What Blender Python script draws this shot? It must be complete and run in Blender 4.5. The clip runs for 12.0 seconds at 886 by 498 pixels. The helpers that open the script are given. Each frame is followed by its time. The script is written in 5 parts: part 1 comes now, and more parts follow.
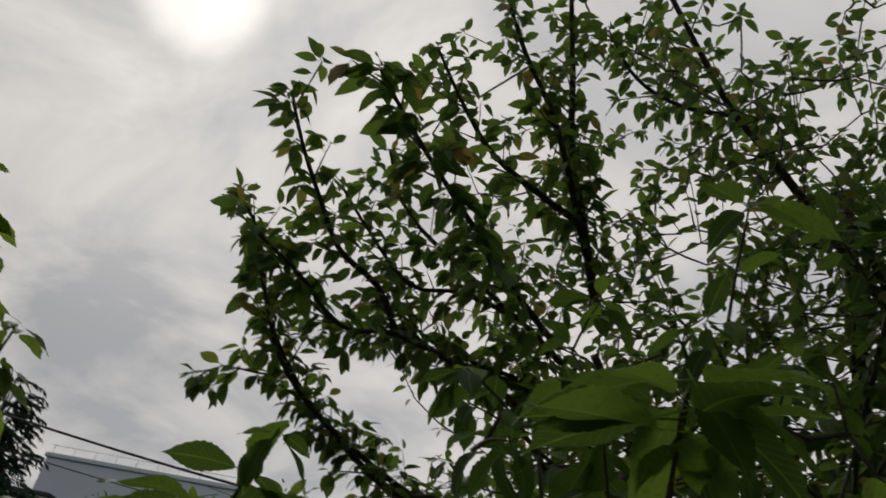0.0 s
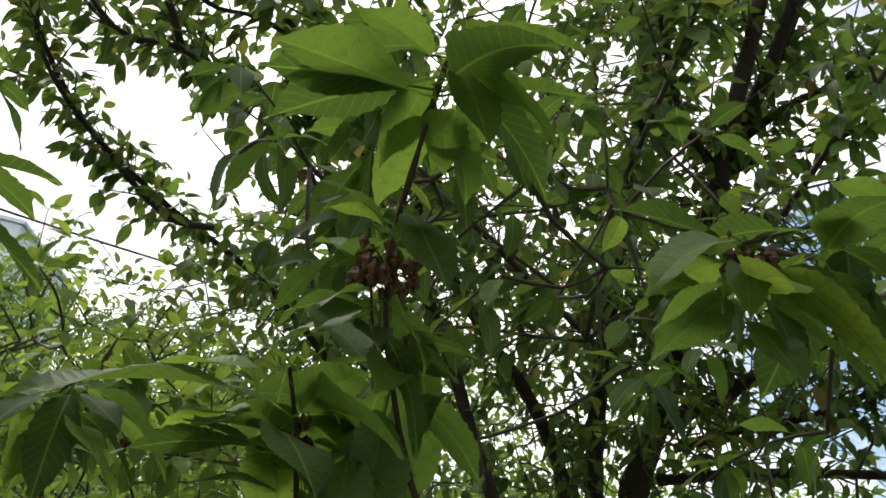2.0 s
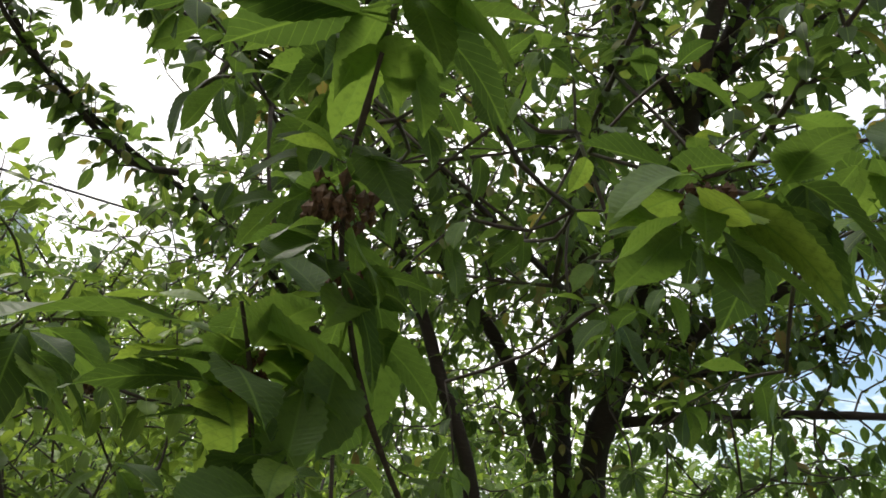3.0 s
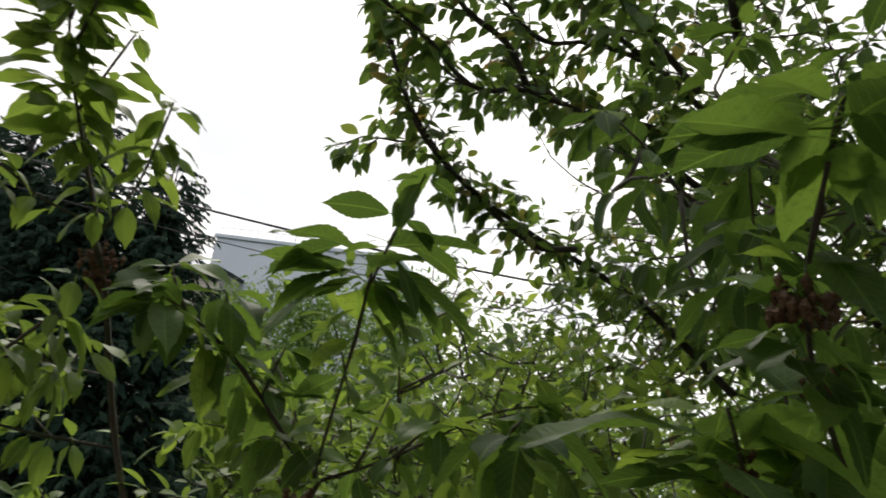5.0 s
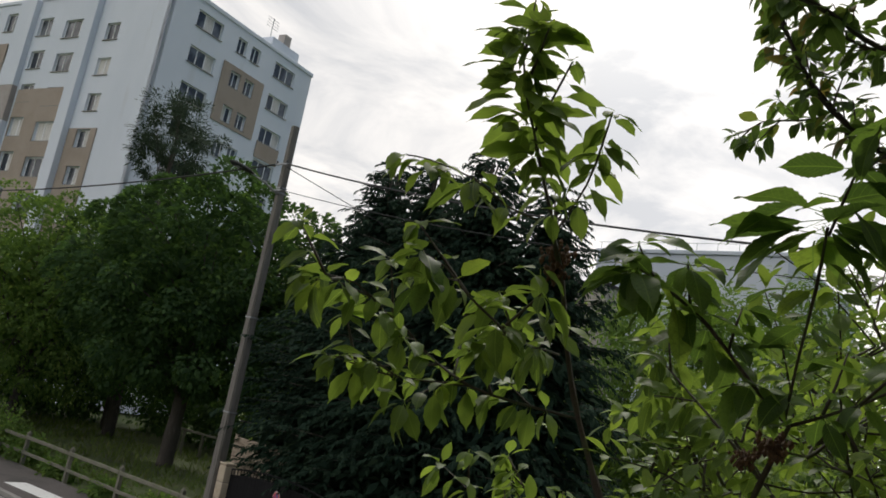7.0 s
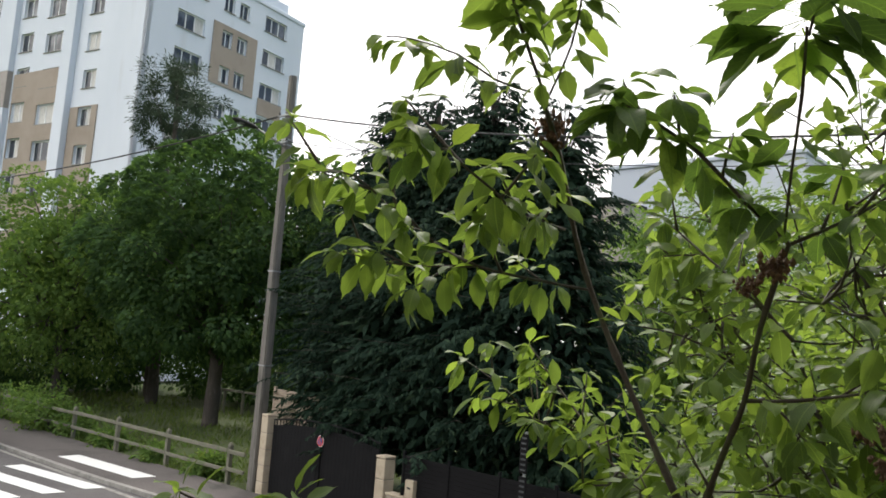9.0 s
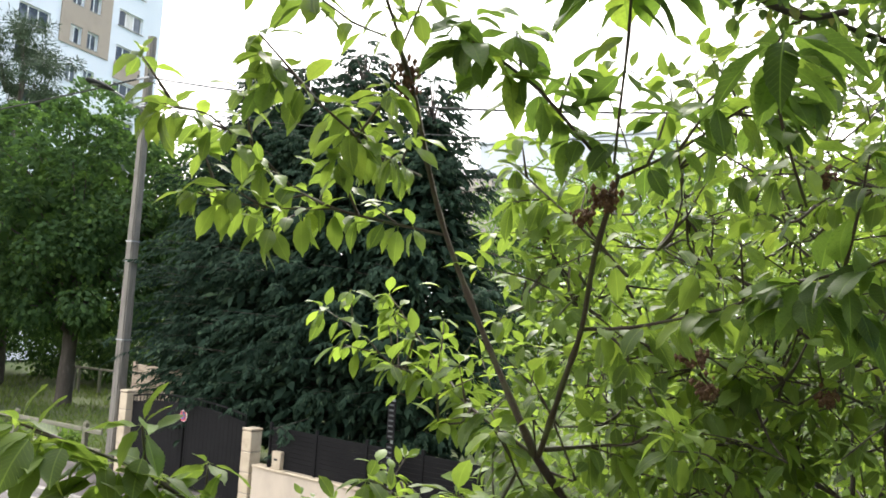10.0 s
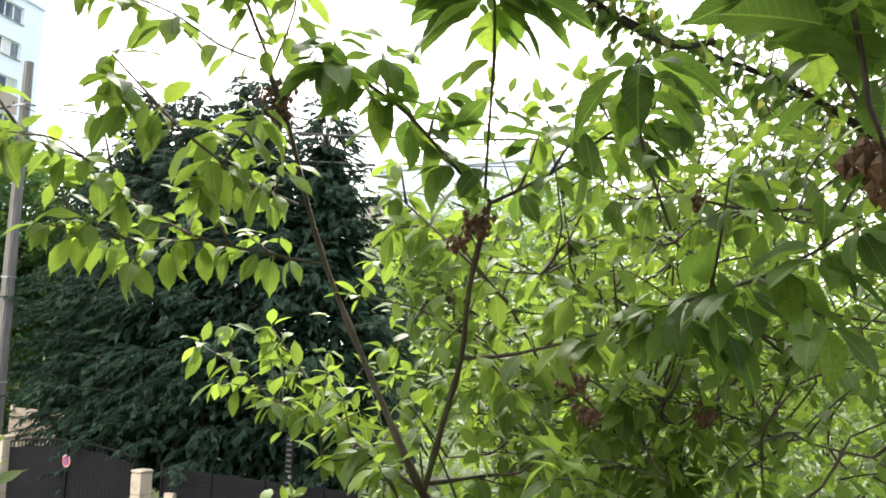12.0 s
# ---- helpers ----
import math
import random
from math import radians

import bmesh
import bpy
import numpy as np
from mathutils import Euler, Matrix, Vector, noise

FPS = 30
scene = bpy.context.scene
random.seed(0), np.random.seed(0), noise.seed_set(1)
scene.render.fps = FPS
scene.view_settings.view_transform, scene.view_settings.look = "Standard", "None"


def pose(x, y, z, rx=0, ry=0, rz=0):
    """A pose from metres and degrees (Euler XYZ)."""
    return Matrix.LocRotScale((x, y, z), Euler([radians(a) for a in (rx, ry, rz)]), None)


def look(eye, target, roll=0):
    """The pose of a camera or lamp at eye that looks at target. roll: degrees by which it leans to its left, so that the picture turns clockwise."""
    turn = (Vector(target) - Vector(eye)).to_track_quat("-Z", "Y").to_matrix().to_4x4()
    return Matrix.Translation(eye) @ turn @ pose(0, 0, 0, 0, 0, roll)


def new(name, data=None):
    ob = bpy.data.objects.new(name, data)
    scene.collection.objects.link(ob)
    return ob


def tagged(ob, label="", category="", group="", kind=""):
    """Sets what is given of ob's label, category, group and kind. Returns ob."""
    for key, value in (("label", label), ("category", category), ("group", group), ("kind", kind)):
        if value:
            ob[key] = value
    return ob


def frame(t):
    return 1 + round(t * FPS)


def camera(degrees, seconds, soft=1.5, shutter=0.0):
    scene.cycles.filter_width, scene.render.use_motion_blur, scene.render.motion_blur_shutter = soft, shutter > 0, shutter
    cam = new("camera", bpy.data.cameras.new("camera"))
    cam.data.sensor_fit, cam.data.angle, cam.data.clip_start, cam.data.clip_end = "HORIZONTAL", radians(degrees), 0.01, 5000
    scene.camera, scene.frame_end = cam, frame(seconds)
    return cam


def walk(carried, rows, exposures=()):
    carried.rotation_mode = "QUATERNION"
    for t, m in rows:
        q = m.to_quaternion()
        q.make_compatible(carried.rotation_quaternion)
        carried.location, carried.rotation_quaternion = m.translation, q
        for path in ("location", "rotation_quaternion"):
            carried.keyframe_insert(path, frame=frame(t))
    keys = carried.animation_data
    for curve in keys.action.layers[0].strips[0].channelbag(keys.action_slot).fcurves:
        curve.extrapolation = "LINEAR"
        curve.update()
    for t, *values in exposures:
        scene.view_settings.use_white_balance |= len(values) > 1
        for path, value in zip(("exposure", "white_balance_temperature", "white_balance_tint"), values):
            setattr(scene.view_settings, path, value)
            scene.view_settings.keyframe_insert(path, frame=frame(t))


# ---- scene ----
cam = camera(57.1, 12.0, 1.7, 0.15)
PATH = [
    (0, (0.083, 0.122, 4.501), (-0.141, 1.792, 5.579), 12.29),
    (0.5, (0.099, 0.138, 4.498), (0.195, 1.882, 5.473), 12.67),
    (1, (0.121, 0.175, 4.483), (0.357, 1.967, 5.339), 12.97),
    (1.5, (0.144, 0.209, 4.472), (0.442, 2.044, 5.210), 11.97),
    (2, (0.151, 0.215, 4.458), (0.498, 2.071, 5.118), 11.20),
    (2.5, (0.166, 0.225, 4.453), (0.586, 2.088, 5.046), 10.71),
    (2.7, (0.169, 0.226, 4.450), (0.619, 2.091, 5.015), 10.48),
    (4.3, (0.125, 0.200, 4.468), (0.172, 2.128, 4.995), 9.6),
    (4.5, (0.110, 0.184, 4.468), (0.019, 2.111, 4.994), 9.8),
    (5, (0.083, 0.123, 4.467), (-0.386, 1.998, 4.980), 10.6),
    (5.5, (0.015, 0.100, 4.461), (-0.829, 1.841, 4.968), 12.1),
    (6, (0.015, 0.002, 4.391), (-1.223, 1.515, 4.812), 13.3),
    (6.5, (0.049, -0.092, 4.339), (-1.281, 1.366, 4.663), 12.6),
    (6.7, (0.060, -0.117, 4.338), (-1.235, 1.365, 4.697), 11.8),
    (8.3, (0.097, -0.093, 4.240), (-1.224, 1.370, 4.575), 6.0),
    (8.5, (0.104, -0.092, 4.225), (-1.223, 1.375, 4.517), 5.8),
    (9, (0.111, -0.064, 4.192), (-1.199, 1.430, 4.415), 4.2),
    (9.5, (0.147, -0.076, 4.141), (-1.059, 1.507, 4.336), 2.8),
    (10, (0.170, -0.070, 4.104), (-0.886, 1.619, 4.285), 3.5),
    (10.5, (0.177, -0.037, 4.089), (-0.840, 1.680, 4.233), 4.2),
    (11, (0.172, -0.026, 4.089), (-0.824, 1.705, 4.193), 4.3),
    (11.5, (0.195, -0.014, 4.102), (-0.751, 1.741, 4.258), 2.5),
    (12, (0.190, 0.010, 4.117), (-0.649, 1.807, 4.374), 1.5),
]
EXPOSURES = [(0, -0.95), (0.5, -0.48), (1, 0.22), (1.5, 0.68), (2.5, 1.15), (4.5, 1.0), (5, 0.48), (5.5, 0.05), (6, -0.33), (6.5, -0.12), (6.7, -0.03), (8.3, 0.4), (9, 1.1), (9.5, 1.75), (10.5, 2.35), (11.3, 2.65), (12, 2.35)]
walk(cam, [(t, look(eye, target, roll)) for t, eye, target, roll in PATH], EXPOSURES)

# ---- daylight: thin cloud in front of a high sun, blue gaps to the east ----
SUN = Vector((-0.41, 0.604, 0.684)).normalized()
world = bpy.data.worlds.new("sky")
scene.world = world
world.use_nodes = True
wt = world.node_tree
wt.nodes.clear()


def wnode(kind, **values):
    n = wt.nodes.new(kind)
    for key, value in values.items():
        n.inputs[key].default_value = value
    return n


def wlink(a, b):
    wt.links.new(a, b)


geo = wt.nodes.new("ShaderNodeTexCoord")
sky = wt.nodes.new("ShaderNodeTexSky")
sky.sky_type = "NISHITA"
sky.sun_disc = False
sky.sun_elevation, sky.sun_rotation = radians(43), radians(-34)
sky_gain = wt.nodes.new("ShaderNodeVectorMath")
sky_gain.operation = "SCALE"
sky_gain.inputs["Scale"].default_value = 0.085
wlink(sky.outputs[0], sky_gain.inputs[0])
# clouds lie on a flat layer: stretch the direction by its height
sep = wt.nodes.new("ShaderNodeSeparateXYZ")
wlink(geo.outputs["Generated"], sep.inputs[0])
lift = wt.nodes.new("ShaderNodeMath")
lift.operation = "ADD"
lift.inputs[1].default_value = 0.22
clampz = wt.nodes.new("ShaderNodeMath")
clampz.operation = "MAXIMUM"
clampz.inputs[1].default_value = 0.0
wlink(sep.outputs[2], clampz.inputs[0])
wlink(clampz.outputs[0], lift.inputs[0])
flat = wt.nodes.new("ShaderNodeVectorMath")
flat.operation = "DIVIDE"
pack = wt.nodes.new("ShaderNodeCombineXYZ")
for i in range(3):
    wlink(lift.outputs[0], pack.inputs[i])
wlink(geo.outputs["Generated"], flat.inputs[0])
wlink(pack.outputs[0], flat.inputs[1])
cover = wnode("ShaderNodeTexNoise", Scale=1.3, Detail=7.0, Roughness=0.6, Distortion=0.3)
wlink(flat.outputs[0], cover.inputs["Vector"])
texture = wnode("ShaderNodeTexNoise", Scale=2.4, Detail=9.0, Roughness=0.6, Distortion=0.6)
wlink(flat.outputs[0], texture.inputs["Vector"])
# the cover thins out towards +x
east = wt.nodes.new("ShaderNodeMath")
east.operation = "MULTIPLY_ADD"
east.inputs[1].default_value, east.inputs[2].default_value = -0.55, 0.26
wlink(sep.outputs[0], east.inputs[0])
total = wt.nodes.new("ShaderNodeMath")
total.operation = "ADD"
wlink(cover.outputs[0], total.inputs[0])
wlink(east.outputs[0], total.inputs[1])
mask = wnode("ShaderNodeMapRange")
mask.inputs["From Min"].default_value, mask.inputs["From Max"].default_value = 0.40, 0.56
wlink(total.outputs[0], mask.inputs["Value"])
tone = wt.nodes.new("ShaderNodeValToRGB")
tone.color_ramp.elements[0].position, tone.color_ramp.elements[0].color = 0.36, (0.80, 0.81, 0.84, 1)
tone.color_ramp.elements[1].position, tone.color_ramp.elements[1].color = 0.62, (1.32, 1.27, 1.22, 1)
wlink(texture.outputs[0], tone.inputs[0])
# the veiled sun brightens the cloud round it
near = wt.nodes.new("ShaderNodeVectorMath")
near.operation = "DOT_PRODUCT"
near.inputs[1].default_value = SUN
wlink(geo.outputs["Generated"], near.inputs[0])
halo = wnode("ShaderNodeMapRange")
halo.interpolation_type = "SMOOTHERSTEP"
halo.inputs["From Min"].default_value, halo.inputs["From Max"].default_value = 0.90, 1.0
halo.inputs["To Min"].default_value, halo.inputs["To Max"].default_value = 0.0, 0.34
wlink(near.outputs["Value"], halo.inputs["Value"])
core = wnode("ShaderNodeMapRange")
core.interpolation_type = "SMOOTHERSTEP"
core.inputs["From Min"].default_value, core.inputs["From Max"].default_value = 0.9960, 1.0
core.inputs["To Min"].default_value, core.inputs["To Max"].default_value = 0.0, 0.85
wlink(near.outputs["Value"], core.inputs["Value"])
glow = wt.nodes.new("ShaderNodeMath")
glow.operation = "ADD"
wlink(halo.outputs[0], glow.inputs[0])
wlink(core.outputs[0], glow.inputs[1])
warm = wt.nodes.new("ShaderNodeVectorMath")
warm.operation = "SCALE"
warm.inputs[0].default_value = (1.0, 0.93, 0.82)
wlink(glow.outputs[0], warm.inputs["Scale"])
cloud = wt.nodes.new("ShaderNodeVectorMath")
cloud.operation = "ADD"
# thicker, greyer cloud towards the west
west = wnode("ShaderNodeMapRange")
west.inputs["From Min"].default_value, west.inputs["From Max"].default_value = -1.0, -0.1
west.inputs["To Min"].default_value, west.inputs["To Max"].default_value = 0.72, 1.0
wlink(sep.outputs[0], west.inputs["Value"])
thick = wt.nodes.new("ShaderNodeVectorMath")
thick.operation = "SCALE"
wlink(tone.outputs[0], thick.inputs[0])
wlink(west.outputs[0], thick.inputs["Scale"])
wlink(thick.outputs[0], cloud.inputs[0])
wlink(warm.outputs[0], cloud.inputs[1])
blend = wt.nodes.new("ShaderNodeMix")
blend.data_type = "RGBA"
wlink(mask.outputs[0], blend.inputs["Factor"])
wlink(sky_gain.outputs[0], blend.inputs["A"])
wlink(cloud.outputs[0], blend.inputs["B"])
background = wnode("ShaderNodeBackground", Strength=1.0)
wlink(blend.outputs["Result"], background.inputs[0])
wlink(background.outputs[0], wt.nodes.new("ShaderNodeOutputWorld").inputs[0])

sun = new("sun", bpy.data.lights.new("sun", "SUN"))
sun.data.energy, sun.data.angle, sun.data.color = 1.2, radians(10), (1.0, 0.94, 0.85)
sun.matrix_world = look((0, 0, 60), Vector((0, 0, 60)) - SUN * 10)

# ---- materials ----


class Mat:
    """A node material with a Principled shader and a few ready-made additions."""

    def __init__(self, name, color, rough=0.8, metal=0.0):
        self.m = bpy.data.materials.new(name)
        self.m.use_nodes = True
        self.nt = self.m.node_tree
        self.b = self.nt.nodes["Principled BSDF"]
        self.b.inputs["Base Color"].default_value = (*color, 1)
        self.b.inputs["Roughness"].default_value = rough
        self.b.inputs["Metallic"].default_value = metal
        self.col = None

    def node(self, kind, **values):
        n = self.nt.nodes.new(kind)
        for key, value in values.items():
            n.inputs[key.replace("_", " ")].default_value = value
        return n

    def link(self, a, b):
        self.nt.links.new(a, b)

    def coord(self, stretch=(1, 1, 1), which="Object"):
        c = self.node("ShaderNodeTexCoord")
        mp = self.node("ShaderNodeMapping")
        mp.inputs["Scale"].default_value = stretch
        self.link(c.outputs[which], mp.inputs[0])
        return mp.outputs[0]

    def noise(self, scale, detail=4.0, stretch=(1, 1, 1), which="Object", rough=0.6):
        n = self.node("ShaderNodeTexNoise", Scale=scale, Detail=detail, Roughness=rough)
        self.link(self.coord(stretch, which), n.inputs["Vector"])
        return n.outputs["Fac"]

    def vary(self, source, color, low, high):
        """Mix another colour in where the source runs from low to high."""
        r = self.node("ShaderNodeMapRange")
        r.inputs["From Min"].default_value, r.inputs["From Max"].default_value = low, high
        self.link(source, r.inputs["Value"])
        mix = self.node("ShaderNodeMix")
        mix.data_type = "RGBA"
        mix.inputs["B"].default_value = (*color, 1)
        self.link(r.outputs[0], mix.inputs["Factor"])
        if self.col:
            self.link(self.col, mix.inputs["A"])
        else:
            mix.inputs["A"].default_value = self.b.inputs["Base Color"].default_value
        self.col = mix.outputs["Result"]
        self.link(self.col, self.b.inputs["Base Color"])
        return self

    def bump(self, source, strength=0.3, distance=0.01):
        n = self.node("ShaderNodeBump", Strength=strength, Distance=distance)
        self.link(source, n.inputs["Height"])
        self.link(n.outputs[0], self.b.inputs["Normal"])
        return self


def leaf_material(name, dark, light, young, through_color, share=0.42, veins=True):
    a = Mat(name, dark, 0.52 if veins else 0.8)
    a.b.inputs["Specular IOR Level"].default_value = 0.28 if veins else 0.12
    island = a.node("ShaderNodeNewGeometry").outputs["Random Per Island"]
    ob = a.node("ShaderNodeObjectInfo").outputs["Random"]
    both = a.node("ShaderNodeMath")
    both.operation = "ADD"
    a.link(island, both.inputs[0])
    a.link(ob, both.inputs[1])
    wrap = a.node("ShaderNodeMath")
    wrap.operation = "FRACT"
    a.link(both.outputs[0], wrap.inputs[0])
    a.vary(wrap.outputs[0], light, 0.2, 0.9)
    a.vary(wrap.outputs[0], young, 0.90, 1.0)
    a.vary(a.noise(26 if not veins else 14, 4), tuple(c * 0.8 for c in dark), 0.5, 0.95)
    if veins:
        uv = a.node("ShaderNodeTexCoord").outputs["UV"]
        sep = a.node("ShaderNodeSeparateXYZ")
        a.link(uv, sep.inputs[0])
        side = a.node("ShaderNodeMath")
        side.operation = "ABSOLUTE"
        a.link(sep.outputs[0], side.inputs[0])
        slant = a.node("ShaderNodeMath")
        slant.operation = "MULTIPLY_ADD"
        slant.inputs[1].default_value = -1.1
        a.link(side.outputs[0], slant.inputs[0])
        a.link(sep.outputs[1], slant.inputs[2])
        ribs = a.node("ShaderNodeMath")
        ribs.operation = "MULTIPLY"
        ribs.inputs[1].default_value = 11.0
        a.link(slant.outputs[0], ribs.inputs[0])
        saw = a.node("ShaderNodeMath")
        saw.operation = "PINGPONG"
        saw.inputs[1].default_value = 0.5
        a.link(ribs.outputs[0], saw.inputs[0])
        a.vary(saw.outputs[0], tuple(c * 0.96 for c in light), 0.05, 0.0)
        mid = a.node("ShaderNodeMath")
        mid.operation = "MINIMUM"
        mid.inputs[1].default_value = 0.06
        a.link(side.outputs[0], mid.inputs[0])
        a.vary(mid.outputs[0], tuple(min(1, c * 1.02 + 0.002) for c in light), 0.014, 0.005)
        a.bump(saw.outputs[0], 0.16, 0.0008)
    else:
        a.bump(a.noise(60, 3), 0.3, 0.004)
    t = a.node("ShaderNodeBsdfTranslucent")
    t.inputs[0].default_value = (*through_color, 1)
    gain = a.node("ShaderNodeMix")
    gain.data_type = "RGBA"
    gain.blend_type = "MULTIPLY"
    gain.inputs["Factor"].default_value = 1.0
    gain.inputs["B"].default_value = (*[c for c in through_color], 1)
    a.link(a.col, gain.inputs["A"])
    a.link(gain.outputs["Result"], t.inputs[0])
    mix = a.node("ShaderNodeMixShader")
    mix.inputs[0].default_value = share
    out = a.nt.nodes["Material Output"]
    a.link(a.b.outputs[0], mix.inputs[1])
    a.link(t.outputs[0], mix.inputs[2])
    a.link(mix.outputs[0], out.inputs[0])
    return a.m


CHERRY_LEAF = leaf_material("cherry_leaf", (0.052, 0.098, 0.028), (0.122, 0.212, 0.048), (0.20, 0.30, 0.060), (1.9, 1.75, 1.0), 0.46)
FRESH_LEAF = leaf_material("fresh_leaf", (0.078, 0.13, 0.034), (0.148, 0.232, 0.052), (0.215, 0.31, 0.066), (2.2, 2.0, 1.15), 0.48)
BRONZE_LEAF = leaf_material("bronze_leaf", (0.052, 0.094, 0.030), (0.118, 0.195, 0.050), (0.20, 0.145, 0.062), (1.75, 1.65, 0.95), 0.46)
LINDEN_LEAF = leaf_material("linden_leaf", (0.034, 0.066, 0.028), (0.056, 0.104, 0.038), (0.11, 0.18, 0.054), (2.1, 2.1, 1.1), 0.42, False)
LIGHT_LEAF = leaf_material("light_leaf", (0.075, 0.13, 0.035), (0.12, 0.19, 0.05), (0.19, 0.26, 0.07), (2.0, 2.0, 1.2), 0.42, False)
CYPRESS_LEAF = leaf_material("cypress_leaf", (0.014, 0.031, 0.020), (0.025, 0.048, 0.029), (0.042, 0.070, 0.037), (1.2, 1.2, 1.0), 0.15, False)
PINE_LEAF = leaf_material("pine_leaf", (0.045, 0.07, 0.042), (0.07, 0.10, 0.06), (0.085, 0.115, 0.065), (1.0, 1.0, 0.8), 0.15, False)

a = Mat("cherry_bark", (0.030, 0.022, 0.018), 0.8)
a.vary(a.noise(30, 5, (1, 1, 7)), (0.062, 0.050, 0.042), 0.52, 0.75)
a.vary(a.noise(7, 4), (0.032, 0.036, 0.022), 0.55, 0.75)
a.bump(a.noise(55, 5, (1, 1, 5)), 0.7, 0.006)
CHERRY_BARK = a.m
a = Mat("twig_bark", (0.042, 0.030, 0.022), 0.65)
a.vary(a.noise(90, 4), (0.085, 0.066, 0.050), 0.54, 0.74)
a.vary(a.noise(12, 3), (0.06, 0.075, 0.03), 0.5, 0.7)
a.bump(a.noise(220, 3), 0.6, 0.002)
TWIG_BARK = a.m
a = Mat("old_bark", (0.06, 0.05, 0.042), 0.9)
a.vary(a.noise(9, 5, (1, 1, 0.25)), (0.11, 0.095, 0.08), 0.5, 0.7)
a.bump(a.noise(14, 6, (1, 1, 0.2)), 0.9, 0.04)
OLD_BARK = a.m
a = Mat("dry_flowers", (0.085, 0.046, 0.024), 0.9)
a.vary(a.noise(120, 4), (0.17, 0.095, 0.048), 0.45, 0.65)
a.vary(a.noise(60, 2), (0.05, 0.02, 0.012), 0.55, 0.7)
a.bump(a.noise(200, 3), 0.8, 0.003)
DRY = a.m
a = Mat("asphalt", (0.078, 0.071, 0.072), 0.9)
a.vary(a.noise(0.5, 6), (0.105, 0.10, 0.098), 0.45, 0.65)
a.vary(a.noise(160, 2), (0.14, 0.135, 0.13), 0.58, 0.75)
a.bump(a.noise(180, 3), 0.5, 0.004)
ASPHALT = a.m
a = Mat("footway", (0.090, 0.078, 0.074), 0.92)
a.vary(a.noise(0.8, 6), (0.055, 0.052, 0.046), 0.5, 0.7)
a.vary(a.noise(140, 2), (0.14, 0.13, 0.12), 0.6, 0.75)
a.bump(a.noise(150, 3), 0.5, 0.004)
FOOTWAY = a.m
a = Mat("kerb_stone", (0.25, 0.24, 0.22), 0.85)
a.vary(a.noise(4, 5), (0.15, 0.145, 0.13), 0.45, 0.7)
a.bump(a.noise(60, 4), 0.4, 0.004)
KERB = a.m
a = Mat("road_paint", (0.72, 0.72, 0.70), 0.7)
a.vary(a.noise(9, 6), (0.40, 0.40, 0.39), 0.58, 0.74)
a.bump(a.noise(120, 3), 0.4, 0.003)
PAINT = a.m
a = Mat("grass_ground", (0.085, 0.115, 0.035), 0.95)
a.vary(a.noise(0.7, 6), (0.10, 0.10, 0.045), 0.5, 0.7)
a.vary(a.noise(25, 5), (0.03, 0.045, 0.015), 0.5, 0.7)
a.bump(a.noise(40, 5), 0.9, 0.05)
GRASS_GROUND = a.m
GRASS = leaf_material("grass_blade", (0.08, 0.12, 0.03), (0.12, 0.165, 0.045), (0.18, 0.19, 0.08), (1.6, 1.6, 1.0), 0.3, False)
a = Mat("white_render", (0.63, 0.67, 0.74), 0.85)
a.vary(a.noise(0.12, 5, (1, 1, 0.35)), (0.55, 0.60, 0.67), 0.45, 0.7)
a.vary(a.noise(0.5, 6, (1, 1, 0.12)), (0.48, 0.49, 0.50), 0.60, 0.80)
a.bump(a.noise(8, 4), 0.2, 0.01)
WHITE_WALL = a.m
a = Mat("ochre_cladding", (0.32, 0.27, 0.225), 0.85)
a.vary(a.noise(0.4, 5), (0.26, 0.215, 0.175), 0.45, 0.7)
a.bump(a.noise(6, 4), 0.2, 0.01)
OCHRE = a.m
a = Mat("grey_cladding", (0.36, 0.33, 0.31), 0.85)
a.vary(a.noise(0.6, 5), (0.27, 0.24, 0.22), 0.45, 0.7)
GREY_CLAD = a.m
a = Mat("blue_white_sheet", (0.47, 0.51, 0.58), 0.6)
a.vary(a.noise(0.1, 4), (0.41, 0.46, 0.53), 0.4, 0.7)
a.bump(a.noise(1.5, 3, (6, 1, 0.2)), 0.15, 0.02)
SHEET = a.m
a = Mat("pvc_frame", (0.78, 0.79, 0.80), 0.4)
a.vary(a.noise(3, 3), (0.66, 0.67, 0.68), 0.5, 0.8)
PVC = a.m
a = Mat("window_glass", (0.035, 0.04, 0.05), 0.06)
a.vary(a.noise(0.35, 3), (0.16, 0.17, 0.19), 0.5, 0.62)
GLASS = a.m
# near-black colour stands in for the shade inside unlit rooms
a = Mat("unlit_room_shade", (0.02, 0.018, 0.016), 0.9)
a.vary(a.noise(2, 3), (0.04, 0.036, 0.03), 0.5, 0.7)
ROOM_SHADE = a.m
a = Mat("curtain", (0.62, 0.60, 0.57), 0.9)
a.vary(a.noise(3, 3, (8, 8, 0.5)), (0.42, 0.41, 0.40), 0.45, 0.65)
CURTAIN = a.m
a = Mat("pole_concrete", (0.155, 0.145, 0.13), 0.9)
a.vary(a.noise(3, 6, (6, 6, 0.5)), (0.095, 0.088, 0.078), 0.45, 0.65)
a.vary(a.noise(40, 4), (0.21, 0.195, 0.175), 0.58, 0.75)
a.bump(a.noise(30, 5, (4, 4, 0.4)), 0.5, 0.01)
POLE = a.m
a = Mat("galvanised", (0.34, 0.35, 0.36), 0.5, 0.7)
a.vary(a.noise(18, 4), (0.24, 0.25, 0.26), 0.45, 0.65)
GALV = a.m
a = Mat("dark_plastic", (0.022, 0.023, 0.025), 0.8)
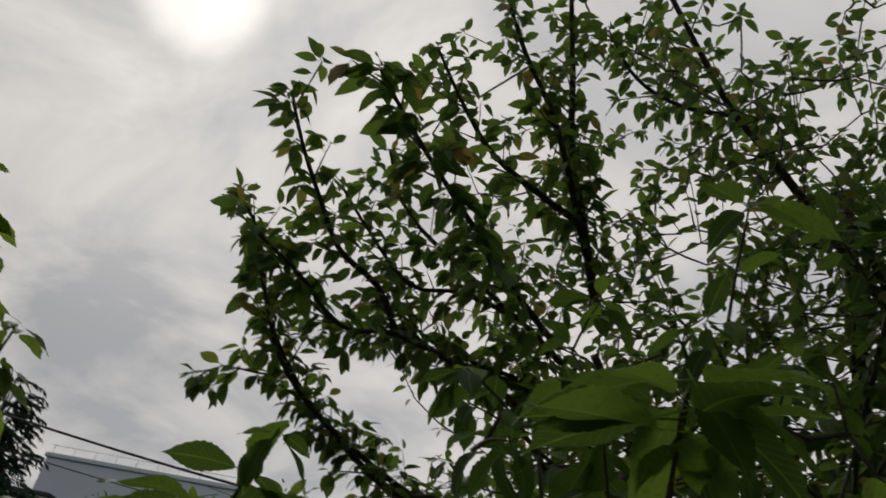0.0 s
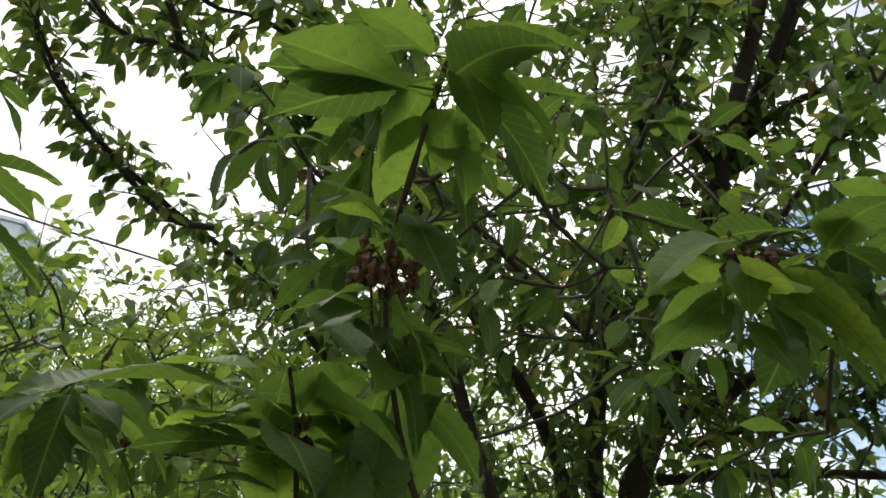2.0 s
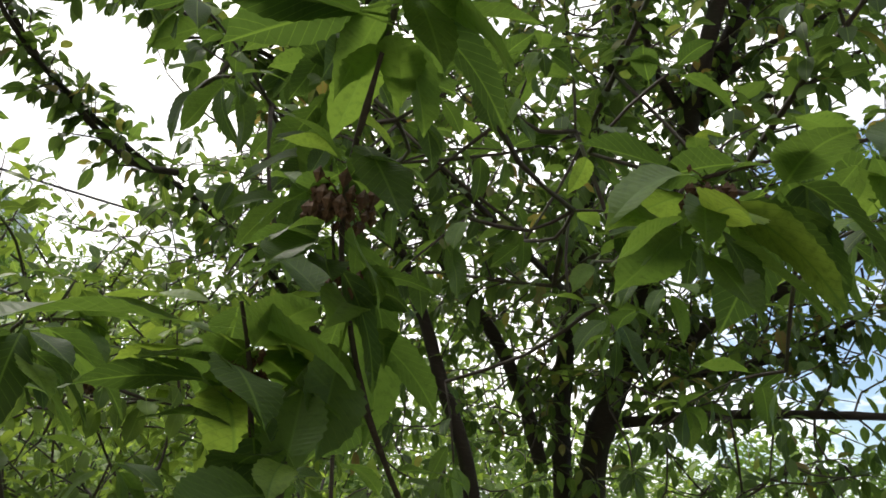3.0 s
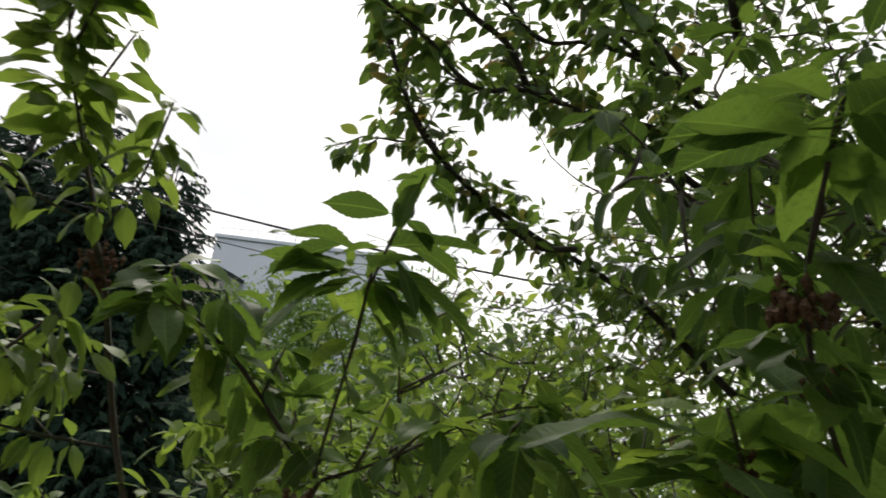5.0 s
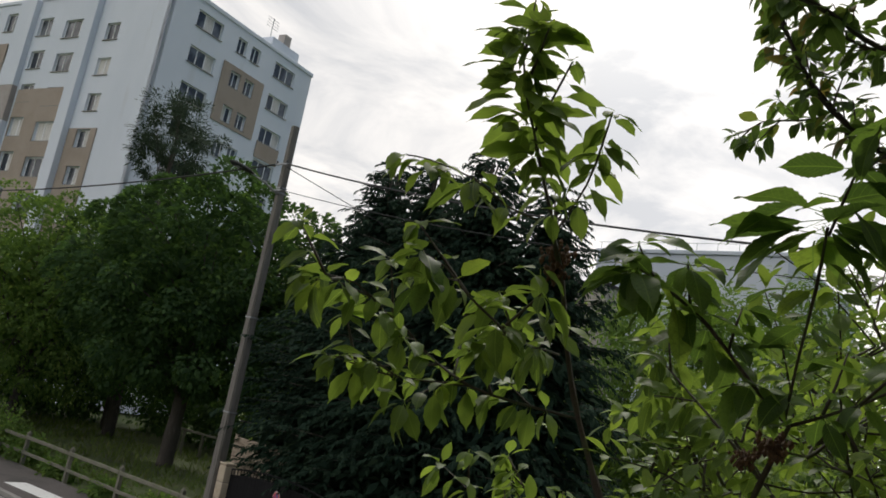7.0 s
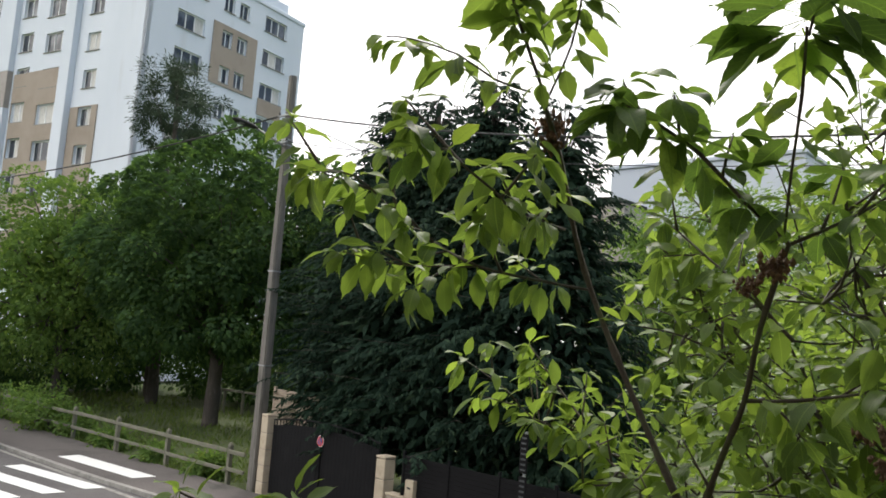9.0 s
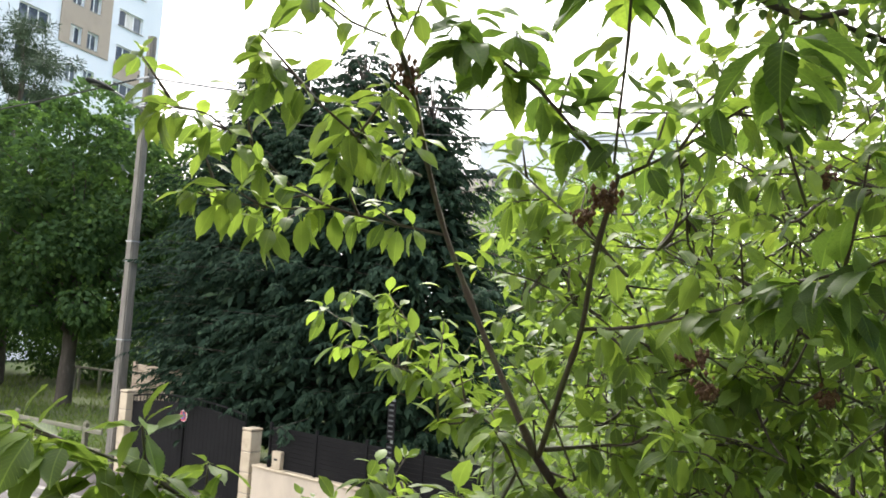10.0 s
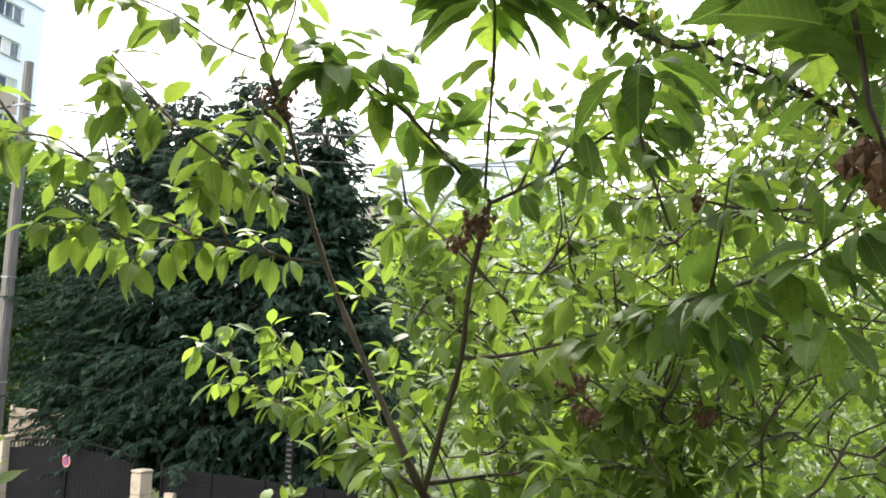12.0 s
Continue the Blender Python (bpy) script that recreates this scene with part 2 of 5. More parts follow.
a.vary(a.noise(14, 3), (0.05, 0.05, 0.05), 0.5, 0.75)
DARK = a.m
a = Mat("gate_steel", (0.006, 0.006, 0.007), 0.75)
a.vary(a.noise(2.5, 5), (0.010, 0.010, 0.011), 0.5, 0.75)
a.b.inputs["Specular IOR Level"].default_value = 0.12
GATE = a.m
a = Mat("beige_stone", (0.43, 0.365, 0.275), 0.85)
a.vary(a.noise(5, 6), (0.34, 0.285, 0.21), 0.45, 0.7)
a.vary(a.noise(1.2, 5, (1, 1, 0.3)), (0.30, 0.25, 0.18), 0.6, 0.8)
a.bump(a.noise(45, 4), 0.5, 0.006)
STONE = a.m
a = Mat("beige_render", (0.45, 0.39, 0.32), 0.9)
a.vary(a.noise(1.5, 6, (1, 1, 0.4)), (0.38, 0.33, 0.27), 0.45, 0.7)
a.vary(a.noise(0.7, 4), (0.36, 0.31, 0.24), 0.62, 0.85)
a.bump(a.noise(70, 4), 0.4, 0.005)
RENDER = a.m
# render of the unseen wall and overhang that keep sky light off near leaves
a = Mat("unseen_house_render", (0.27, 0.245, 0.21), 0.92)
a.vary(a.noise(1.1, 6, (1, 1, 0.4)), (0.21, 0.19, 0.165), 0.45, 0.7)
a.bump(a.noise(70, 4), 0.4, 0.005)
UNSEEN_HOUSE = a.m
a = Mat("weathered_wood", (0.155, 0.15, 0.115), 0.9)
a.vary(a.noise(6, 5, (0.4, 6, 6)), (0.10, 0.10, 0.07), 0.45, 0.65)
a.vary(a.noise(3, 4), (0.10, 0.125, 0.06), 0.55, 0.72)
a.bump(a.noise(20, 5, (0.3, 5, 5)), 0.5, 0.008)
FENCE_WOOD = a.m
a = Mat("panel_wood", (0.30, 0.245, 0.19), 0.85)
a.vary(a.noise(5, 5, (0.3, 5, 5)), (0.15, 0.115, 0.08), 0.45, 0.65)
a.bump(a.noise(18, 4, (0.3, 5, 5)), 0.4, 0.006)
PANEL_WOOD = a.m
a = Mat("dull_grey", (0.06, 0.065, 0.07), 0.8)
a.vary(a.noise(30, 4), (0.04, 0.042, 0.045), 0.45, 0.7)
DULL = a.m
a = Mat("red_enamel", (0.50, 0.03, 0.03), 0.4)
a.vary(a.noise(12, 3), (0.38, 0.03, 0.03), 0.5, 0.8)
RED = a.m
a = Mat("white_enamel", (0.75, 0.75, 0.74), 0.4)
a.vary(a.noise(12, 3), (0.6, 0.6, 0.6), 0.55, 0.8)
WHITE = a.m
a = Mat("blue_enamel", (0.05, 0.08, 0.25), 0.4)
a.vary(a.noise(12, 3), (0.04, 0.06, 0.18), 0.5, 0.8)
BLUE = a.m
a = Mat("car_paint", (0.50, 0.54, 0.60), 0.25, 0.5)
a.vary(a.noise(4, 3), (0.46, 0.5, 0.56), 0.4, 0.8)
CAR = a.m
a = Mat("rubber", (0.02, 0.02, 0.02), 0.85)
a.vary(a.noise(30, 3), (0.035, 0.035, 0.035), 0.5, 0.75)
RUBBER = a.m

# ---- mesh helpers ----


def part(name, bm, material, parent=None, label=""):
    """Link a bmesh as one mesh object, under a thing or under a part."""
    me = bpy.data.meshes.new(name)
    bm.to_mesh(me)
    bm.free()
    me.materials.append(material)
    ob = new(name, me)
    if parent is not None:
        ob.parent = parent
    if label:
        ob["label"] = label
    return ob


def raw(name, verts, faces, material, parent=None, label="", uvs=None, smooth=False):
    me = bpy.data.meshes.new(name)
    me.from_pydata(verts, [], faces)
    if uvs is not None:
        layer = me.uv_layers.new(name="leaf")
        loops = np.empty(len(me.loops), dtype=np.int32)
        me.loops.foreach_get("vertex_index", loops)
        layer.data.foreach_set("uv", np.asarray(uvs, dtype=np.float32)[loops].ravel())
    me.materials.append(material)
    if smooth:
        me.shade_smooth()
    me.update()
    ob = new(name, me)
    if parent is not None:
        ob.parent = parent
    if label:
        ob["label"] = label
    return ob


def thing(name, label, category, at=(0, 0, 0), group="", kind=""):
    ob = new(name)
    ob.location = at
    return tagged(ob, label, category, group, kind)


def box(bm, size, at, turn=0.0, bevel=0.0):
    """A box of that size, its centre at that place, turned about z."""
    m = Matrix.Translation(at) @ Matrix.Rotation(turn, 4, "Z") @ Matrix.Diagonal((*size, 1))
    made = bmesh.ops.create_cube(bm, size=1.0, matrix=m)
    if bevel:
        edges = list({e for v in made["verts"] for e in v.link_edges})
        bmesh.ops.bevel(bm, geom=edges, offset=bevel, segments=1, affect="EDGES")
    return bm


def rod(bm, a, b, r0, r1=None, sides=8):
    a, b = Vector(a), Vector(b)
    d = b - a
    m = Matrix.Translation((a + b) / 2) @ d.to_track_quat("Z", "Y").to_matrix().to_4x4()
    bmesh.ops.create_cone(bm, cap_ends=True, segments=sides, radius1=r0, radius2=r0 if r1 is None else r1, depth=d.length, matrix=m)
    return bm


def spline(points, step):
    """A smooth curve through the points, sampled about every step metres."""
    ps = [Vector(p) for p in points]
    ps = [ps[0] * 2 - ps[1]] + ps + [ps[-1] * 2 - ps[-2]]
    out = []
    for i in range(1, len(ps) - 2):
        p0, p1, p2, p3 = ps[i - 1:i + 3]
        n = max(2, int((p2 - p1).length / step))
        for k in range(n):
            t = k / n
            out.append(0.5 * ((2 * p1) + (p2 - p0) * t + (2 * p0 - 5 * p1 + 4 * p2 - p3) * t * t + (3 * p1 - p0 - 3 * p2 + p3) * t ** 3))
    out.append(ps[-2])
    return out


def tube(points, r0, r1, sides=7, knots=0.0, rng=None):
    """Verts and faces of a tapered tube along sampled points."""
    verts, faces = [], []
    n = len(points)
    side = None
    for i, p in enumerate(points):
        d = (points[min(i + 1, n - 1)] - points[max(i - 1, 0)]).normalized()
        if side is None:
            side = d.orthogonal().normalized()
        side = (side - d * side.dot(d)).normalized()
        up = d.cross(side)
        r = r0 + (r1 - r0) * i / max(1, n - 1)
        if rng and knots:
            r *= 1 + knots * (rng.random() ** 3)
        for k in range(sides):
            w = 2 * math.pi * k / sides
            verts.append(p + (side * math.cos(w) + up * math.sin(w)) * r)
    for i in range(n - 1):
        for k in range(sides):
            q = (k + 1) % sides
            faces.append((i * sides + k, i * sides + q, (i + 1) * sides + q, (i + 1) * sides + k))
    faces.append(tuple(reversed(range(sides))))
    faces.append(tuple((n - 1) * sides + k for k in range(sides)))
    return verts, faces


# ---- leaves ----


def leaf_shape(stations, width, droop, fold, teeth, stalk):
    """One leaf along +y, of length 1 with its stalk before it: rows of edge, rib, edge."""
    verts, uvs, faces = [], [], []
    if stalk:
        s = 0.012
        verts += [(-s, -stalk, 0.05), (s, -stalk, 0.05), (s, 0, 0), (-s, 0, 0)]
        uvs += [(0.3, 0.0)] * 4
        faces.append((0, 1, 2, 3))
    base = len(verts)
    verts.append((0, 0, 0))
    uvs.append((0, 0))
    for i in range(1, stations):
        t = i / stations
        w = width * math.sin(math.pi * t ** 0.95) ** 0.72 * (1 - 0.15 * t ** 3)
        if t > 0.80:
            w *= 0.16 + 0.84 * ((1 - t) / 0.20) ** 1.1
        if teeth:
            w *= 1 + (0.055 if i % 2 else -0.045)
        z = -droop * t * t
        p = len(verts)
        wave = 0.028 * math.sin(9 * t + 12 * width) if teeth else 0.0
        sway = 0.03 * math.sin(3 * t) if teeth else 0.0
        verts += [(-w + sway, t, z + fold * w + wave), (sway, t, z), (w + sway, t, z + fold * w - wave)]
        uvs += [(-w, t), (0, t), (w, t)]
        if i == 1:
            faces.append((base, p + 2, p + 1, p))
        else:
            faces += [(p - 3, p - 2, p + 1, p), (p - 2, p - 1, p + 2, p + 1)]
    p = len(verts)
    verts.append((0, 1, -droop))
    uvs.append((0, 1))
    faces.append((p, p - 3, p - 2, p - 1))
    return np.array(verts), np.array(uvs), faces


FINE = [leaf_shape(21, w, d, f, True, 0.26) for w, d, f in ((0.235, 0.26, 0.22), (0.255, 0.38, 0.14), (0.22, 0.48, 0.28), (0.245, 0.16, 0.3), (0.23, 0.32, 0.08))]
NEAR = [leaf_shape(9, w, d, f, True, 0.22) for w, d, f in ((0.24, 0.26, 0.2), (0.26, 0.36, 0.12), (0.22, 0.46, 0.28), (0.235, 0.16, 0.3))]
MID = [leaf_shape(4, w, d, f, False, 0.2) for w, d, f in ((0.25, 0.18, 0.22), (0.27, 0.3, 0.15), (0.23, 0.36, 0.28))]
TINY = [leaf_shape(2, 0.32, 0.2, 0.3, False, 0.0), leaf_shape(2, 0.36, 0.35, 0.15, False, 0.0)]
FAR = [leaf_shape(3, 0.30, 0.15, 0.3, False, 0.0), leaf_shape(3, 0.34, 0.3, 0.15, False, 0.0)]
FINE_MESH = []
for verts, uvs, faces in FINE:
    ob = raw("leaf", [tuple(v) for v in verts], faces, CHERRY_LEAF, None, "", uvs)
    FINE_MESH.append(ob.data)
    bpy.data.objects.remove(ob)


def leaf_matrix(at, along, normal, size):
    y = along.normalized()
    x = y.cross(normal)
    if x.length < 1e-4:
        x = y.orthogonal()
    x.normalize()
    z = x.cross(y)
    m = Matrix((x, y, z)).transposed().to_4x4()
    return Matrix.Translation(at) @ m @ Matrix.Diagonal((size, size, size, 1))


def joined_leaves(name, matrices, shapes, material, parent, label, rng):
    """All these leaves in one mesh."""
    per = [[] for _ in shapes]
    for m in matrices:
        per[rng.randrange(len(shapes))].append(m)
    V, U, Fs, start = [], [], [], 0
    for (verts, uvs, faces), ms in zip(shapes, per):
        if not ms:
            continue
        arr = np.array([[list(r) for r in m] for m in ms])
        v = np.einsum("nij,kj->nki", arr[:, :3, :3], verts) + arr[:, None, :3, 3]
        V.append(v.reshape(-1, 3))
        U.append(np.tile(uvs, (len(ms), 1)))
        quads = np.array(faces)
        Fs.append((quads[None] + (np.arange(len(ms)) * len(verts))[:, None, None] + start).reshape(-1, 4))
        start += len(ms) * len(verts)
    V, U, Fs = np.concatenate(V), np.concatenate(U), np.concatenate(Fs)
    me = bpy.data.meshes.new(name)
    me.vertices.add(len(V))
    me.vertices.foreach_set("co", V.astype(np.float32).ravel())
    me.loops.add(Fs.size)
    me.loops.foreach_set("vertex_index", Fs.astype(np.int32).ravel())
    me.polygons.add(len(Fs))
    me.polygons.foreach_set("loop_start", np.arange(0, Fs.size, 4, dtype=np.int32))
    me.update(calc_edges=True)
    layer = me.uv_layers.new(name="leaf")
    layer.data.foreach_set("uv", U[Fs.ravel()].astype(np.float32).ravel())
    me.materials.append(material)
    ob = new(name, me)
    ob.parent = parent
    return tagged(ob, label, "", "", "stuff")


class Tree:
    """A cherry tree under one Empty: limbs, side twigs and leaves; the single leaves nearest to the lane become parts."""

    def __init__(self, label, seed, at, group=""):
        self.root = thing("cherry_tree", label, "tree", at, group)
        self.foliage = CHERRY_LEAF
        self.at = Vector(at)
        self.rng = random.Random(seed)
        self.leaves = []
        self.twig_v, self.twig_f = [], []
        self.nodes = []

    def limb(self, points, r0, r1, name="branch", sides=8):
        p = [v - self.at for v in spline(points, 0.05)]
        self.nodes += p[1::3]
        if r0 < 0.012:
            self.loose(p, r0, r1)
        else:
            v, f = tube(p, r0, r1, sides, 0.18, self.rng)
            raw(name, v, f, CHERRY_BARK if r0 > 0.012 else TWIG_BARK, self.root, "", None, True)
        return p

    def loose(self, p, r0, r1):
        v, f = tube(p, r0, r1, 4, 0.5, self.rng)
        n = len(self.twig_v)
        self.twig_v += v
        self.twig_f += [tuple(i + n for i in q) for q in f]

    def leaf(self, at, out, size, sag=0.45, loose=1.0):
        r = self.rng
        d = (out + Vector((r.gauss(0, 0.28), r.gauss(0, 0.28), r.gauss(0, 0.22))) * loose).normalized()
        d.z -= sag * r.uniform(0.4, 1.3)
        d.normalize()
        normal = Vector((r.gauss(0, 0.35) * loose, r.gauss(0, 0.35) * loose, 1.0)) + out * 0.4
        s = size * r.uniform(0.65, 1.15)
        self.leaves.append(leaf_matrix(at + d * s * 0.2, d, normal, s))

    def leafy(self, p, size, gap, start=0.15, rosette=6, sag=0.45):
        """Leaves by turns along sampled points, and a tuft at the tip."""
        r = self.rng
        length = sum((b - a).length for a, b in zip(p, p[1:]))
        walked, due, turn = 0.0, length * start, r.uniform(0, 6)
        for a, b in zip(p, p[1:]):
            d = b - a
            walked += d.length
            while walked >= due and d.length > 1e-5:
                axis = d.normalized()
                side = axis.orthogonal().normalized()
                turn += 2.4
                out = Matrix.Rotation(turn, 3, axis) @ side
                self.leaf(a, (out + axis * 0.55).normalized(), size, sag)
                due += gap * r.uniform(0.6, 1.5)
        axis = (p[-1] - p[-2]).normalized()
        for k in range(rosette):
            out = Matrix.Rotation(k * 2.4 + turn, 3, axis) @ axis.orthogonal().normalized()
            self.leaf(p[-1], (out + axis * r.uniform(0.1, 1.0)).normalized(), size * r.uniform(0.7, 1.1), sag)

    def tuft(self, at, axis, count, size, sag=0.5):
        """A whorl of leaves round a shoot."""
        r = self.rng
        at, axis = Vector(at) - self.at, Vector(axis).normalized()
        side = axis.orthogonal().normalized()
        for k in range(count):
            out = Matrix.Rotation(k * 2.4 + r.uniform(-0.3, 0.3), 3, axis) @ side
            self.leaf(at - axis * size * 0.05 * k, (out + axis * r.uniform(-0.1, 0.6 if size < 0.13 else 0.25)).normalized(), size, sag, 1.0 if size < 0.13 else 0.5)

    def spurs(self, p, size, gap, length, start=0.1, spread=0.8, lift=0.25, leaf_gap=0.034):
        """Leafy side twigs off a limb."""
        r = self.rng
        walked, due, turn = 0.0, 0.0, r.uniform(0, 6)
        total = sum((b - a).length for a, b in zip(p, p[1:]))
        due = total * start
        for a, b in zip(p, p[1:]):
            d = b - a
            walked += d.length
            while walked >= due and d.length > 1e-5:
                axis = d.normalized()
                turn += 2.4 + r.uniform(-0.5, 0.5)
                out = Matrix.Rotation(turn, 3, axis) @ axis.orthogonal().normalized()
                way = (out * spread + axis * 0.7 + Vector((0, 0, lift))).normalized()
                n = length * r.uniform(0.4, 1.3)
                bend = Vector((r.gauss(0, 0.12), r.gauss(0, 0.12), r.gauss(0.05, 0.1))) * n
                q = spline([a, a + way * n * 0.5 + bend * 0.4, a + way * n + bend], 0.04)
                self.loose(q, 0.0035 + 0.003 * n, 0.0018)
                self.leafy(q, size, leaf_gap, 0.1, r.randrange(4, 8), 0.65)
                due += gap * r.uniform(0.6, 1.4)

    def fill(self, at, radius, count, size, reach=0.4, sag=0.45):
        """Leafy twigs that fill a part of the crown round a place."""
        r = self.rng
        at = Vector(at) - self.at
        near = [p for p in self.nodes if (p - at).length < radius * 1.6] or [min(self.nodes, key=lambda p: (p - at).length)]
        starts = []
        for _ in range(count):
            d = Vector((r.gauss(0, 1), r.gauss(0, 1), r.gauss(0, 0.8)))
            starts.append(at + d.normalized() * radius * r.random() ** 0.4)
        starts.sort(key=lambda a: min((p - a).length for p in near))
        for a in starts:
            d = a - at
            way = (d.normalized() * 0.7 + Vector((r.gauss(0, 0.5), r.gauss(0, 0.5), r.uniform(-0.1, 0.7)))).normalized()
            n = reach * r.uniform(0.5, 1.3)
            root = min(near, key=lambda p: (p - a).length)
            if (root - a).length > 0.03:
                self.loose(spline([root, root.lerp(a, 0.5) + Vector((r.gauss(0, 0.02), r.gauss(0, 0.02), -0.02)), a], 0.12), 0.005, 0.0035)
            near += [a, a + way * n * 0.5]
            q = spline([a, a + way * n * 0.5 + Vector((0, 0, 0.04 * n)), a + way * n - Vector((0, 0, 0.05 * n))], 0.06)
            self.loose(q, 0.0035, 0.0018)
            self.leafy(q, size, 0.038, 0.0, r.randrange(4, 8), sag)

    def cluster(self, at, size, drop=1.0):
        """A withered bunch of blossom stalks."""
        r = self.rng
        at = Vector(at) - self.at
        v, f = [], []
        for k in range(46):
            d = Vector((r.gauss(0, 1), r.gauss(0, 1), r.gauss(-0.7 * drop, 0.8))).normalized() * size * r.uniform(0.4, 1.0)
            q = [at, at + d * 0.6 + Vector((0, 0, 0.1 * size)), at + d]
            a, b = tube(q, size * 0.025, size * 0.02, 3)
            n = len(v)
            v += a
            f += [tuple(i + n for i in w) for w in b]
            c = at + d
            s = size * r.uniform(0.10, 0.2)
            n = len(v)
            v += [c + Vector((s, 0, 0)), c + Vector((-s, 0, 0)), c + Vector((0, s, 0)), c + Vector((0, -s, 0)), c + Vector((0, 0, s * 1.4)), c - Vector((0, 0, s * 1.6))]
            f += [(n, n + 2, n + 4), (n + 2, n + 1, n + 4), (n + 1, n + 3, n + 4), (n + 3, n, n + 4), (n + 2, n, n + 5), (n + 1, n + 2, n + 5), (n + 3, n + 1, n + 5), (n, n + 3, n + 5)]
        raw("dry_blossom", v, f, DRY, self.root, "withered brown blossom bunch")

    def finish(self, lane, count=300):
        """lane: the place round which the leaves can be told apart one by one."""
        lane = Vector(lane) - self.at
        self.leaves.sort(key=lambda m: (m.translation - lane).length)
        for m in self.leaves[:count]:
            ob = new("leaf", FINE_MESH[self.rng.randrange(len(FINE_MESH))])
            ob.parent = self.root
            ob.matrix_basis = m
        rest = self.leaves[count:]
        close = [m for m in rest if (m.translation - lane).length < 2.3]
        far = [m for m in rest if (m.translation - lane).length >= 2.3]
        if close:
            joined_leaves("foliage", close, NEAR, self.foliage, self.root, "serrated green leaves", self.rng)
        if far:
            joined_leaves("foliage", far, MID, self.foliage, self.root, "serrated green leaves", self.rng)
        if self.twig_v:
            tagged(raw("brushwood", self.twig_v, self.twig_f, TWIG_BARK, self.root, "thin brown twigs", None, True), kind="stuff")

# ---- ground, road, pavement ----


def slab(name, x0, x1, y0, y1, z0, z1, material, label, category, bevel=0.0):
    bm = bmesh.new()
    box(bm, (x1 - x0, y1 - y0, z1 - z0), ((x0 + x1) / 2, (y0 + y1) / 2, (z0 + z1) / 2), 0, bevel)
    return tagged(part(name, bm, material), label, category, "", "structure")


bm = bmesh.new()
bmesh.ops.create_grid(bm, x_segments=60, y_segments=60, size=1500)
for v in bm.verts:
    v.co.z = -0.14
tagged(part("ground", bm, GRASS_GROUND), "grassy earth with bare patches under the trees", "ground", "", "structure")
slab("road", -140, -4.2, 6.2, 13.0, -0.30, -0.10, ASPHALT, "grey worn asphalt of a quiet street", "road")


def kerb_y(x):
    """The kerb line swings out towards the crossing."""
    t = min(1, max(0, (-16.5 - x) / 5.5))
    return 11.0 - 0.2 * t * t * (3 - 2 * t)


verts, faces = [], []
xs = [-140, -60, -40] + [-30 + 0.5 * i for i in range(52)]
for x in xs:
    for y, z in ((kerb_y(x), -0.2), (kerb_y(x), 0.0), (13.15, 0.0), (13.15, -0.2)):
        verts.append((x, y, z))
for i in range(len(xs) - 1):
    for k in range(3):
        faces.append((4 * i + k, 4 * i + 4 + k, 4 * i + 5 + k, 4 * i + 1 + k))
pavement = tagged(raw("pavement", verts, faces, FOOTWAY), "dark tarmac footway along the street", "pavement", "", "structure")
x = -29.0
while x < -5:
    bm = bmesh.new()
    a = math.atan2(kerb_y(x + 1) - kerb_y(x), 1.0)
    box(bm, (0.985, 0.16, 0.20), (x + 0.5, (kerb_y(x) + kerb_y(x + 1)) / 2 - 0.085, -0.088 + random.uniform(-0.004, 0.004)), a, 0.012)
    part("kerb_stone", bm, KERB, pavement)
    x += 1.0
slab("gutter", -34, -4.5, 10.42, 10.56, -0.10, -0.094, KERB, "pale cement gutter line beside the kerb", "gutter")


def stripe(x0, x1, y0, y1, z, skew=0.0):
    bm = bmesh.new()
    vs = [bm.verts.new(p) for p in ((x0, y0, z), (x1, y0 + skew, z), (x1 + 0.05, y1 + skew, z), (x0 - 0.05, y1, z))]
    face = bm.faces.new(vs)
    ext = bmesh.ops.extrude_face_region(bm, geom=[face])
    for v in ext["geom"]:
        if isinstance(v, bmesh.types.BMVert):
            v.co.z -= 0.003
    bmesh.ops.recalc_face_normals(bm, faces=bm.faces)
    return tagged(part("crossing_stripe", bm, PAINT), "white painted zebra stripe on the street", "road marking", "stripes of the zebra crossing")


stripe(-24.2, -20.25, 11.24, 11.90, 0.006, 0.20)
for i in range(5):
    stripe(-23.75 + 0.1 * i, -19.9 + 0.1 * i, 9.58 - 1.07 * i, 10.10 - 1.07 * i, -0.090, 0.42)

# ---- house behind the window: unseen wall and overhang, added to block sky light ----
slab("sky_block_wall", -9.0, 11.0, -0.85, -0.5, -0.2, 7.6, UNSEEN_HOUSE, "unseen plain grey-beige house wall added to block sky light", "wall")
slab("sky_block_eaves", -9.4, 11.4, -1.6, 0.15, 7.6, 7.85, UNSEEN_HOUSE, "unseen plain overhang added above the wall to block sky light", "roof")

# ---- fence of the green ----
fence = thing("fence", "weathered grey-green wooden rail fence along the grass", "fence", (-17.9, 13.25, 0))
xs = [-18.6, -21.65, -24.65, -27.65, -30.6, -33.6, -36.6, -39.6]
for x in xs:
    bm = bmesh.new()
    box(bm, (0.12, 0.12, 1.15), (0, 0, 0.43), 0, 0.01)
    bmesh.ops.create_cone(bm, cap_ends=True, segments=8, radius1=0.075, radius2=0.02, depth=0.07, matrix=Matrix.Translation((0, 0, 1.035)))
    post = part("post", bm, FENCE_WOOD, fence)
    post.location = (x + 17.9, random.uniform(-0.03, 0.03), 0)
